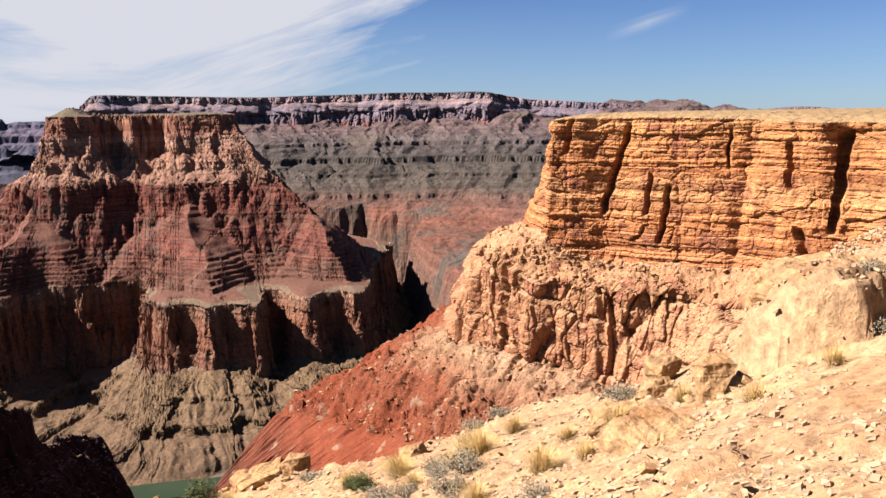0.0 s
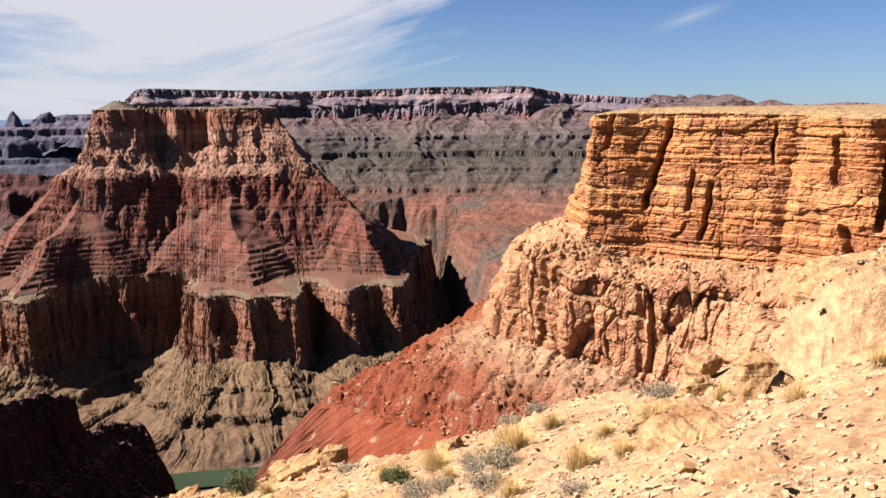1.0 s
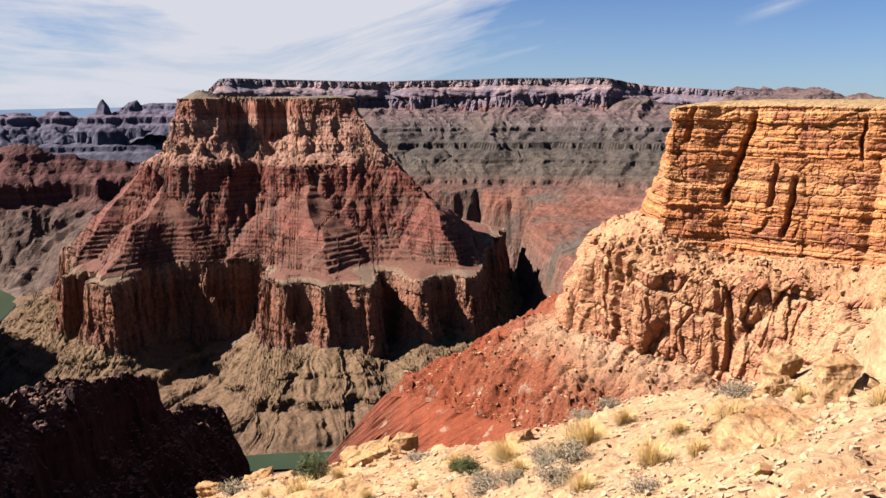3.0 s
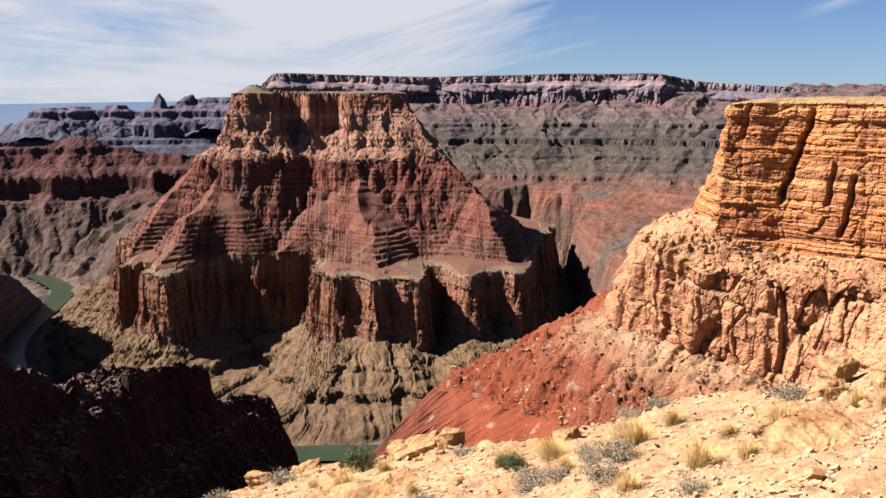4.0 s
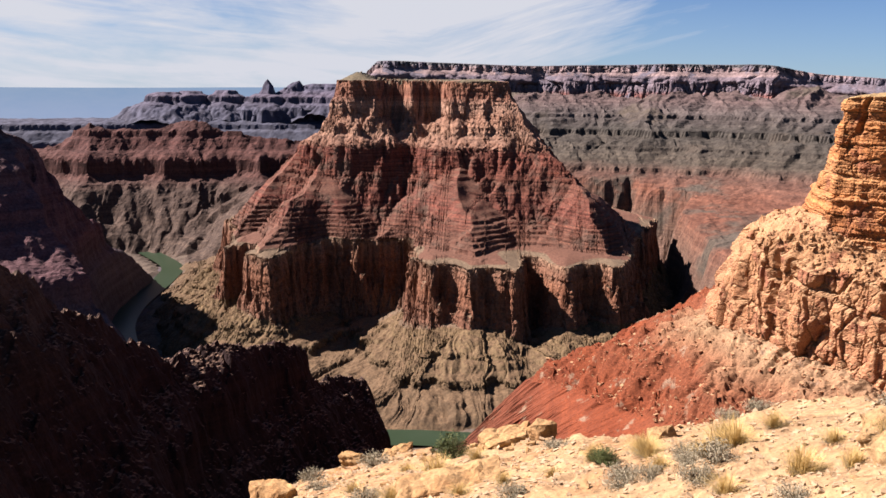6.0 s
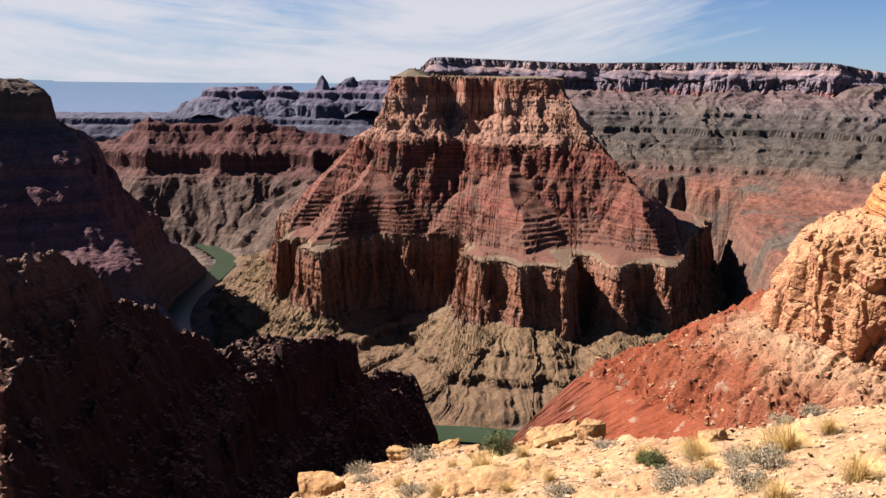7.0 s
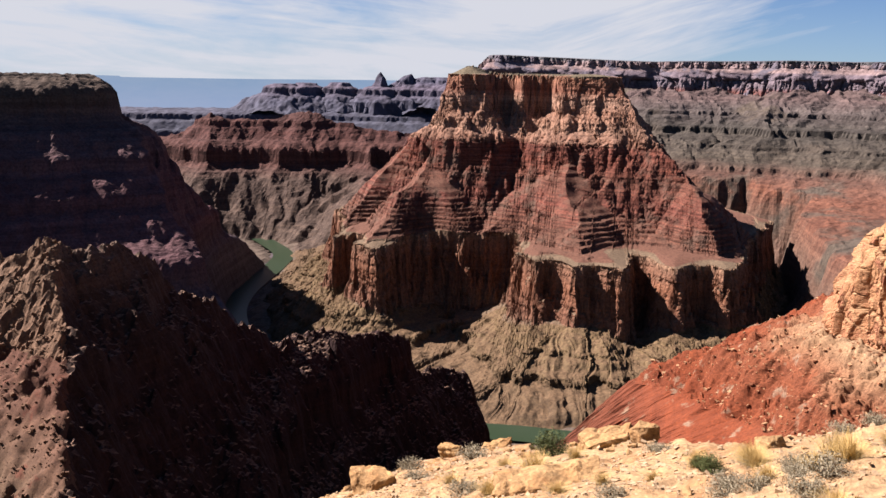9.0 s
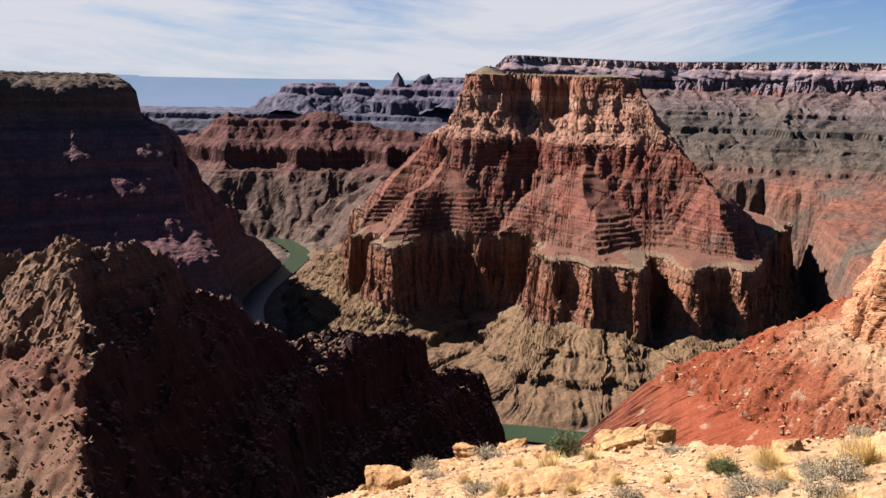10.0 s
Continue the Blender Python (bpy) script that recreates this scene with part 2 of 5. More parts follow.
# ---- materials ----
def rock(name, stops, low, high, bed=4.0, bed_gain=0.35, warp=6.0, stain=14.0, soil=None, soil_at=(0.62, 0.86), grain=1.5,
         bump=0.6, rough=0.92, patch=None, soil_noise=25.0):
    """Bedded rock: colours by height with wavering beds, streaks, grain, and soil where it lies flat."""
    mat = bpy.data.materials.new(name)
    mat.use_nodes = True
    k = Nodes(mat.node_tree)
    geo = k.add("ShaderNodeNewGeometry")
    pos = geo.outputs["Position"]
    z = k.add("ShaderNodeSeparateXYZ", {0: pos}).outputs[2]
    wav = k.noise(pos, 1.0 / (warp * 9), 3.0)
    zz = k.math("ADD", z, k.math("MULTIPLY", k.math("SUBTRACT", wav, 0.5), warp * 2.5))
    col = k.ramp(k.span(zz, low, high), stops)
    beds = k.noise(k.mapped(pos, (0.006 / bed * 4, 0.006 / bed * 4, 1.0 / bed)), 1.0, 5.0, 0.7)
    col = k.mix(bed_gain, col, k.ramp(beds, [(0.38, (0.22, 0.19, 0.18)), (0.47, (0.42, 0.41, 0.40)), (0.53, (0.56, 0.56, 0.55)), (0.63, (0.84, 0.82, 0.78))]), "OVERLAY")
    streak = k.noise(k.mapped(pos, (1 / stain, 1 / stain, 0.16 / stain)), 1.0, 4.0, 0.6)
    col = k.mix(0.45, col, k.ramp(streak, [(0.32, (0.30, 0.26, 0.25)), (0.52, G), (0.75, (0.66, 0.62, 0.56))]), "OVERLAY")
    if patch:
        colour, size, lo, hi = patch
        col = k.mix(k.span(k.noise(pos, 1.0 / size, 5.0, 0.6), lo, hi), col, colour)
    if soil:
        nz = k.add("ShaderNodeSeparateXYZ", {0: geo.outputs["True Normal"]}).outputs[2]
        nz = k.math("ADD", k.math("ABSOLUTE", nz), k.math("MULTIPLY", k.math("SUBTRACT", k.noise(pos, 1 / soil_noise, 5.0, 0.6), 0.5), 0.35))
        soft = k.mix(k.noise(pos, 1.0 / (grain * 2), 3.0), tuple(0.72 * c for c in soil), tuple(1.25 * c for c in soil))
        col = k.mix(k.span(nz, *soil_at), col, soft)
    fine = k.noise(pos, 1.0 / grain, 6.0, 0.68)
    col = k.mix(0.5, col, k.ramp(fine, [(0.36, (0.16, 0.15, 0.15)), (0.5, G), (0.64, (0.82, 0.81, 0.79))]), "OVERLAY")
    b = k.add("ShaderNodeBump", {"Strength": bump, "Distance": grain * 0.6, "Height": fine})
    bsdf = k.add("ShaderNodeBsdfPrincipled", {"Base Color": col, "Roughness": rough, "Specular IOR Level": 0.15, "Normal": b.outputs[0]})
    k.add("ShaderNodeOutputMaterial", {0: bsdf.outputs[0]})
    return mat


def plain(name, colour, vary=0.25, size=0.1, rough=0.85, spec=0.2, bump=0.3):
    mat = bpy.data.materials.new(name)
    mat.use_nodes = True
    k = Nodes(mat.node_tree)
    pos = k.add("ShaderNodeNewGeometry").outputs["Position"]
    one = k.add("ShaderNodeObjectInfo").outputs["Random"]
    isl = k.add("ShaderNodeNewGeometry").outputs["Random Per Island"]
    f = k.noise(pos, 1 / size, 4.0, 0.6)
    f = k.math("ADD", k.math("MULTIPLY", f, 0.5), k.math("ADD", k.math("MULTIPLY", one, 0.25), k.math("MULTIPLY", isl, 0.25)))
    col = k.mix(f, tuple(c * (1 - vary * 1.6) for c in colour), tuple(min(1, c * (1 + vary * 1.6)) for c in colour))
    b = k.add("ShaderNodeBump", {"Strength": bump, "Distance": size * 0.3, "Height": k.noise(pos, 2.5 / size, 5.0, 0.65)})
    bsdf = k.add("ShaderNodeBsdfPrincipled", {"Base Color": col, "Roughness": rough, "Specular IOR Level": spec, "Normal": b.outputs[0]})
    k.add("ShaderNodeOutputMaterial", {0: bsdf.outputs[0]})
    return mat


def water_material():
    mat = bpy.data.materials.new("river_water")
    mat.use_nodes = True
    k = Nodes(mat.node_tree)
    pos = k.add("ShaderNodeNewGeometry").outputs["Position"]
    col = k.mix(k.noise(pos, 1 / 90.0, 3.0), (0.014, 0.026, 0.012), (0.022, 0.036, 0.022))
    b = k.add("ShaderNodeBump", {"Strength": 0.15, "Distance": 0.6, "Height": k.noise(pos, 1 / 5.0, 4.0)})
    bsdf = k.add("ShaderNodeBsdfPrincipled", {"Base Color": col, "Roughness": 0.3, "Specular IOR Level": 0.07, "Normal": b.outputs[0]})
    k.add("ShaderNodeOutputMaterial", {0: bsdf.outputs[0]})
    return mat


M = {}
M["cap"] = rock("butte_cap", [(0, (0.106, 0.072, 0.047)), (1, (0.106, 0.081, 0.051))], -10, 40, soil=(0.080, 0.068, 0.042), soil_at=(0.5, 0.8), grain=6)
M["butte_cliff"] = rock("butte_upper_cliff", [(0.0, (0.129, 0.062, 0.039)), (0.2, (0.184, 0.113, 0.075)), (0.42, (0.161, 0.087, 0.055)), (0.58, (0.198, 0.125, 0.086)),
                        (0.72, (0.138, 0.062, 0.039)), (0.9, (0.152, 0.077, 0.047)), (1, (0.161, 0.092, 0.055))], -175, 30, bed=10, bed_gain=0.35, soil=(0.152, 0.090, 0.061), soil_at=(0.6, 0.9), grain=5)
M["supai"] = rock("red_ledges", [(0.0, (0.085, 0.044, 0.030)), (0.15, (0.082, 0.037, 0.024)), (0.4, (0.090, 0.032, 0.022)), (0.6, (0.082, 0.034, 0.022)),
                  (0.8, (0.100, 0.034, 0.022)), (0.95, (0.094, 0.034, 0.023)), (1, (0.115, 0.060, 0.039))], -420, -165, bed=5, bed_gain=0.8,
                  soil=(0.085, 0.042, 0.027), soil_at=(0.66, 0.88), grain=5, patch=((0.072, 0.043, 0.030), 60.0, 0.52, 0.64))
M["redwall"] = rock("red_wall", [(0.0, (0.114, 0.068, 0.043)), (0.2, (0.114, 0.056, 0.034)), (0.6, (0.131, 0.059, 0.032)), (0.85, (0.140, 0.075, 0.046)), (1, (0.156, 0.107, 0.067))],
                    -585, -410, bed=16, bed_gain=0.2, stain=16, soil=(0.097, 0.071, 0.044), soil_at=(0.6, 0.85), grain=5)
M["apron"] = rock("khaki_apron", [(0.0, (0.063, 0.043, 0.024)), (0.3, (0.074, 0.051, 0.028)), (0.6, (0.092, 0.065, 0.033)), (0.85, (0.096, 0.067, 0.034)), (1, (0.096, 0.058, 0.033))],
                  -690, -530, bed=12, bed_gain=0.15, stain=22, soil=(0.086, 0.056, 0.030), soil_at=(0.8, 0.97), grain=6)
M["wall_top"] = rock("yellow_caprock", [(0, (0.213, 0.123, 0.047)), (0.5, (0.227, 0.147, 0.061)), (1, (0.241, 0.171, 0.080))], -30, 5, bed=1.6, bed_gain=0.5, warp=1.0,
                     stain=3, soil=(0.208, 0.147, 0.068), soil_at=(0.55, 0.8), grain=1.0, soil_noise=5)
M["wall"] = rock("orange_cliff", [(0, (0.217, 0.088, 0.037)), (0.2, (0.239, 0.100, 0.039)), (0.45, (0.254, 0.110, 0.039)), (0.6, (0.281, 0.147, 0.060)), (0.72, (0.227, 0.094, 0.032)), (0.9, (0.265, 0.124, 0.044)),
                 (1, (0.281, 0.151, 0.060))], -105, -3, bed=2.6, bed_gain=0.75, warp=1.2, stain=9, soil=(0.259, 0.142, 0.060), soil_at=(0.64, 0.88), grain=0.9, soil_noise=6,
                 patch=((0.156, 0.062, 0.030), 14.0, 0.54, 0.64))
M["lower_wall"] = rock("pink_broken_cliff", [(0, (0.218, 0.092, 0.047)), (0.4, (0.243, 0.121, 0.059)), (1, (0.259, 0.148, 0.071))], -170, -85, bed=4.0, bed_gain=0.15, warp=3.0,
                       stain=6, soil=(0.254, 0.160, 0.082), soil_at=(0.5, 0.8), grain=0.9, soil_noise=8, patch=((0.177, 0.075, 0.040), 13.0, 0.52, 0.62))
M["shale"] = rock("red_shale", [(0, (0.078, 0.034, 0.020)), (0.45, (0.092, 0.029, 0.014)), (0.70, (0.112, 0.028, 0.010)), (0.84, (0.118, 0.040, 0.018)), (0.91, (0.175, 0.110, 0.060)), (0.98, (0.210, 0.145, 0.084))], -400, -130, bed=5, bed_gain=0.25, warp=12, stain=12, grain=1.4,
                  patch=((0.150, 0.098, 0.062), 18.0, 0.61, 0.67))
# near-black puts the face's shade into the colour; paler soil lights the flats
M["ridge"] = rock("shaded_ridge", [(0, (0.014, 0.009, 0.008)), (0.55, (0.021, 0.011, 0.010)), (0.78, (0.027, 0.017, 0.013)), (0.88, (0.056, 0.038, 0.027)), (1, (0.092, 0.068, 0.048))], -380, -100, bed=6, bed_gain=0.4, warp=6,
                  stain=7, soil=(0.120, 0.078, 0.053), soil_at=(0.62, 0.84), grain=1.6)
# tan crag and gravel, coloured lighter because this side is sunlit
M["lit_crag"] = rock("lit_tan_ridge_crag", [(0, (0.083, 0.047, 0.028)), (1, (0.113, 0.073, 0.044))], -220, -100, bed=5, bed_gain=0.3, warp=4, stain=5, grain=1.2)
M["lit_gravel"] = rock("lit_tan_ridge_gravel", [(0, (0.072, 0.043, 0.026)), (0.6, (0.077, 0.053, 0.032)), (0.85, (0.074, 0.036, 0.022)), (1, (0.077, 0.033, 0.020))], -320, -150, bed=8, bed_gain=0.15, warp=8, stain=6, grain=0.9,
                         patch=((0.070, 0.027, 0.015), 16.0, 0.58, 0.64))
# the lower bands' purplish cast is haze put into the rock colour
M["left_wall"] = rock("left_canyon_wall", [(0, (0.054, 0.046, 0.049)), (0.2, (0.067, 0.053, 0.056)), (0.36, (0.072, 0.039, 0.042)), (0.6, (0.076, 0.039, 0.042)), (0.78, (0.072, 0.046, 0.047)),
                      (0.9, (0.052, 0.038, 0.029)), (0.97, (0.047, 0.036, 0.026)), (1, (0.021, 0.018, 0.012))], -690, 0, bed=14, bed_gain=0.4, stain=26, grain=6)
M["mesa"] = rock("red_mesa", [(0, (0.048, 0.035, 0.026)), (0.42, (0.053, 0.037, 0.028)), (0.52, (0.056, 0.027, 0.021)), (0.8, (0.054, 0.023, 0.019)), (1, (0.048, 0.024, 0.020))], -680, -140,
                 bed=16, bed_gain=0.4, stain=30, grain=10)
M["inner"] = rock("inner_slopes", [(0, (0.078, 0.049, 0.036)), (0.3, (0.085, 0.053, 0.037)), (0.48, (0.096, 0.042, 0.026)), (0.56, (0.075, 0.044, 0.032)), (0.63, (0.042, 0.036, 0.027)), (0.8, (0.033, 0.031, 0.026)), (0.92, (0.053, 0.046, 0.042)),
                  (1, (0.067, 0.049, 0.045))], -690, -60, bed=14, bed_gain=0.45, warp=26.0, stain=34, grain=14, patch=((0.053, 0.044, 0.033), 300.0, 0.54, 0.64))
# grey and pale bands lean blue: some haze is mixed into the rock colours
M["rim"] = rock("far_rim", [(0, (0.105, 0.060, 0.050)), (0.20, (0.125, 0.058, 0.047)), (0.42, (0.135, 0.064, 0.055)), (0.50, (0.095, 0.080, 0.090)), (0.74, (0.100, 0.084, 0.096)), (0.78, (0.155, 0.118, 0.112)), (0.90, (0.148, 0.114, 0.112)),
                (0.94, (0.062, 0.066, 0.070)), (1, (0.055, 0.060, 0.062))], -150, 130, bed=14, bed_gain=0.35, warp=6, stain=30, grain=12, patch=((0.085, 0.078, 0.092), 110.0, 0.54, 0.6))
# blue haze put into a glowing colour, paler towards the bottom
M["haze_rim"] = bpy.data.materials.new("haze_glow_distance")
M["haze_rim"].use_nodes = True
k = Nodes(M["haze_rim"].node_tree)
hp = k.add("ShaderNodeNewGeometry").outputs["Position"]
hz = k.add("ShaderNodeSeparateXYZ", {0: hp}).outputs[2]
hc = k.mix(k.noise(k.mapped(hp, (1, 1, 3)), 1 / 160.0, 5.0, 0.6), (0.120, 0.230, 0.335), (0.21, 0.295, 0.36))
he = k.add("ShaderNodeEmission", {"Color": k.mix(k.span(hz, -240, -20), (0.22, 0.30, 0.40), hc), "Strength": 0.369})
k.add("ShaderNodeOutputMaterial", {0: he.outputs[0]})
# the rock is coloured blue-grey to stand for haze in front of it
M["temple"] = rock("haze_tinted_temples", [(0, (0.046, 0.052, 0.069)), (0.45, (0.046, 0.050, 0.070)), (0.7, (0.056, 0.050, 0.068)), (0.82, (0.046, 0.048, 0.070)), (1, (0.053, 0.052, 0.070))], -260, 40, bed=30, bed_gain=0.1, stain=90, grain=40, bump=0.1)
M["floor"] = rock("canyon_floor", [(0, (0.068, 0.054, 0.040)), (1, (0.079, 0.062, 0.046))], -690, -600, grain=8)
M["ground"] = rock("pale_limestone_ground", [(0, (0.261, 0.171, 0.084)), (1, (0.279, 0.192, 0.100))], -14, 2, bed=0.6, bed_gain=0.1, warp=0.4, stain=1.6, grain=0.13,
                   bump=0.9, patch=((0.217, 0.119, 0.052), 1.5, 0.47, 0.66))
M["stone"] = rock("pale_limestone", [(0, (0.235, 0.147, 0.062)), (1, (0.261, 0.175, 0.084))], -14, 2, bed=0.22, bed_gain=0.10, warp=0.3, stain=0.8, grain=0.10, bump=0.8,
                  patch=((0.200, 0.109, 0.043), 0.6, 0.48, 0.66))
M["gravel"] = plain("loose_stones", (0.293, 0.213, 0.123), 0.26, 0.08)
M["water"] = water_material()
M["straw"] = plain("dry_grass", (0.357, 0.252, 0.089), 0.25, 0.2, 0.8)
M["grey_brush"] = plain("grey_brush", (0.199, 0.179, 0.117), 0.25, 0.2, 0.85)
M["green_brush"] = plain("green_brush", (0.047, 0.061, 0.016), 0.3, 0.2, 0.7)
M["twig"] = plain("dead_twigs", (0.057, 0.038, 0.024), 0.3, 0.1)

# ---- the butte ----
def relief(P, along, stratum, share, styles, lengthwise=None):
    """Carves a loft: flutes and joints in cliffs, gullies in slopes, steps in ledges. A style is a dictionary for each stratum."""
    N = outward(P)
    S = np.broadcast_to(along[:, None], P.shape[:2])
    out = np.zeros(P.shape[:2])
    lift = np.zeros(P.shape[:2])
    X, Y, Z = P[..., 0], P[..., 1], P[..., 2]
    if lengthwise:
        S = lengthwise(X, Y)
    for i, st in enumerate(styles):
        c = stratum == i
        x, y, z, s, f = X[:, c], Y[:, c], Z[:, c], S[:, c], np.broadcast_to(share[c][None, :], X[:, c].shape)
        d = np.zeros(x.shape)
        for size, amp in st.get("flutes", ()):
            d = d + amp * (2.4 * np.abs(pn(x / size + 31 * i, y / size, z / size * 0.16)) - 0.8)
        for size, amp in st.get("cracks", ()):
            n = np.abs(pn(x / size, y / size + 17 * i, z / size * 0.10))
            d = d - amp * np.clip(1 - n / 0.10, 0, 1)
        for size, amp in st.get("gullies", ()):
            wob = pn(s / size * 0.6, f * 2.0, 3.1 * i) * 0.5
            g = amp * (np.abs(pn(s / size + wob, f * 0.9, 8.0 + i)) * 2.4 - 0.6) * (0.35 + 0.65 * f)
            d = d + g
            lift[:, c] += st.get("lift", 0.0) * g
        for size, amp in st.get("rough", ()):
            d = d + amp * fbm(x / size, y / size, z / size, 4, 0.55)
        for size, amp in st.get("heave", ()):
            lift[:, c] += amp * fbm(x / size, y / size, 3.0 * i, 4, 0.55) * smooth(f / 0.1) * smooth((1 - f) / 0.1)
        for wide, tall, amp, joint in st.get("plates", ()):
            pick, near = cells(s / wide + 0.5 * fbm(x / wide / 3, y / wide / 3, z / tall / 3, 2), z / tall + 0.12 * s / wide, i)
            d = d + amp * (pick - 0.5) * 2 - joint * np.clip(1 - near / 0.10, 0, 1)
        for thick, amp, wide, block in st.get("blocks", ()):
            zw = z + 0.35 * thick * fbm(x / (thick * 14), y / (thick * 14), 0.0, 2) + thick * 0.8 * np.sin(z / thick * 0.7)
            lay = np.floor(zw / thick)
            fr = zw / thick - lay
            b = np.floor(s / (wide * (0.5 + hashed(lay, 5))) + 9 * hashed(lay, 9))
            d = d + amp * (hashed(lay, 2) - 0.5) * 2 + block * (hashed(lay, b, 3) - 0.5) * 2
            d = d - 0.35 * amp * (np.abs(fr - 0.5) > 0.42)
        for a0, a1, hi, lo, wide, deep in st.get("clefts", ()):
            g = np.clip((hi - z) / (hi - lo), 0, 1)
            az = np.degrees(np.arctan2(x, y)) - (a0 + (a1 - a0) * g) - 0.12 * pn(z / 7, a0, 0.5)
            m = az * math.pi / 180 * np.hypot(x, y) / wide
            d = d - deep * np.clip(1.25 - np.abs(m), 0, 1) * smooth((hi + 3 - z) / 6) * smooth((z - lo + 3) / 6)
        steps = st.get("steps")
        if steps:
            n, amp = steps
            q = f * n + 0.35 * fbm(x / 160, y / 160, 2.0 * i, 2)
            w = q - np.floor(q)
            k = hashed(np.floor(q), 21 + i)
            d = d + amp * (0.4 + 1.2 * k) * (0.5 - smooth(w / 0.75))
        out[:, c] = d
    # slopes take over the shape of the cliff above or below them and lose it with distance
    hard = ["flutes" in st for st in styles]
    for i, st in enumerate(styles):
        c = np.where(stratum == i)[0]
        if i and not hard[i]:
            above = soften(out[:, c[0] - 1], 10 if hard[i - 1] else 1)[:, None]
            w = (1 - share[c][None, :]) ** (4 if hard[i - 1] else 9)
            out[:, c] = out[:, c] * (1 - w) + above * w
    for i, st in enumerate(styles[:-1]):
        c = np.where(stratum == i)[0]
        if not hard[i] and hard[i + 1]:
            below = out[:, c[-1] + 1][:, None]
            w = share[c][None, :] ** 8
            out[:, c] = out[:, c] * (1 - w) + below * w
        elif hard[i] and hard[i + 1]:
            j = c[-1] + 1
            for q in range(-4, 4):
                f = (q + 4) / 8
                out[:, j + q] = out[:, j - 4] * (1 - f) + out[:, j + 4] * f
    Q = P.copy()
    Q[..., 0] += N[..., 0] * out
    Q[..., 1] += N[..., 1] * out
    Q[..., 2] += lift
    return Q


def strata_parts(owner, Q, stratum, names, mats):
    n = Q.shape[1]
    for i, (name, mat) in enumerate(zip(names, mats)):
        c = np.where(stratum == i)[0]
        last = min(c[-1] + 1, n - 1)
        part(name, sheet_mesh(name, Q[::-1, c[0]:last + 1]), mat, owner)


def crest(X, Y, line, fall, wander=18.0, size=70.0, ribs=(60.0, 0.0), blunt=0.0):
    """Height of a ridge whose crest follows line (x, y, z), falling away at the given grade on its two sides."""
    line = np.asarray(line, float)
    wx = X + wander * fbm(X / size, Y / size, 1.0, 3)
    wy = Y + wander * fbm(X / size, Y / size, 7.0, 3)
    d, f, side = to_line(wx, wy, line)
    seg = np.concatenate([[0], np.cumsum(np.linalg.norm(np.diff(line[:, :2], axis=0), axis=1))])
    z = np.interp(f, seg / seg[-1], line[:, 2])
    grade = np.where(side > 0, fall[0], fall[1])
    grade = np.where(f >= 0.9995, np.maximum(grade, blunt), grade)     # the end of the crest
    rib = ridged(f * seg[-1] / ribs[0] + 0.25 * fbm(X / ribs[0], Y / ribs[0], 2.0, 2), d / (6 * ribs[0]), ribs[1], 3, 0.55)
    return z - grade * d + ribs[1] * (rib - 0.3) * smooth(d / (1.6 * ribs[0])), d, f


def terraces(z, edges):
    """Bends heights so that cliffs stand between the given pairs (foot, head, squeeze)."""
    for foot, head, s in edges:
        m = (foot + head) / 2
        h = (head - foot) / 2
        t = np.clip((z - m) / h, -1, 1)
        z = np.where(np.abs(z - m) < h, m + h * np.sign(t) * np.abs(t) ** s, z)
    return z


def inside(x, y, ring):
    """Whether places lie within a closed ring (even and odd crossings)."""
    odd = np.zeros(x.shape, bool)
    for (ax, ay), (bx, by) in zip(ring, ring[1:] + ring[:1]):
        if ay != by:
            odd ^= ((ay > y) != (by > y)) & (x < (bx - ax) * (y - ay) / (by - ay) + ax)
    return odd


class Outline:
    """The signed distance to a ring in plan (positive outside) and the nearest place on it, kept on a grid."""

    def __init__(self, ring, x0=-1300.0, x1=760.0, y0=1560.0, y1=3560.0, step=5.0):
        self.x0, self.y0, self.step = x0, y0, step
        X, Y = np.meshgrid(np.arange(x0, x1, step), np.arange(y0, y1, step), indexing="ij")
        d = to_line(X, Y, ring + ring[:1])[0]
        self.d = np.where(inside(X, Y, ring), -d, d)
        self.gx, self.gy = np.gradient(self.d, step)

    def at(self, X, Y):
        u = np.clip((X - self.x0) / self.step, 0, self.d.shape[0] - 1.001)
        v = np.clip((Y - self.y0) / self.step, 0, self.d.shape[1] - 1.001)
        i, j = u.astype(int), v.astype(int)
        f, g = u - i, v - j

        def mixed(G):
            return (G[i, j] * (1 - f) + G[i + 1, j] * f) * (1 - g) + (G[i, j + 1] * (1 - f) + G[i + 1, j + 1] * f) * g

        d = mixed(self.d)
        return d, X - d * mixed(self.gx), Y - d * mixed(self.gy)


def ledges(z, thick, steep, phase=0.0):
    """Turns an even slope into treads and risers of uneven height."""
    q = (z + 0.8 * thick * np.sin(z / thick * 0.53 + phase)) / thick
    n = np.floor(q)
    w = q - n
    b = 0.45 + 0.35 * hashed(n, 31)
    return z + thick * (np.where(w < b, steep * w / b, steep + (1 - steep) * (w - b) / (1 - b)) - w)


def spur_height(x, y, line, grades):
    """Height of a plain spur whose crest follows line, with its grades to the right and left."""
    line = np.asarray(line, float)
    d, f, side = to_line(x, y, line)
    seg = np.concatenate([[0], np.cumsum(np.linalg.norm(np.diff(line[:, :2], axis=0), axis=1))])
    return np.interp(f, seg / seg[-1], line[:, 2]) - np.where(side > 0, grades[0], grades[1]) * d


def hollows(x, y, size, salt=0.0):
    """Rounded buttresses, near 1, parted by sharp clefts, near -1."""
    return 3.0 * np.abs(pn(x / size + salt, y / size - salt, 0.37 * salt)) - 0.8


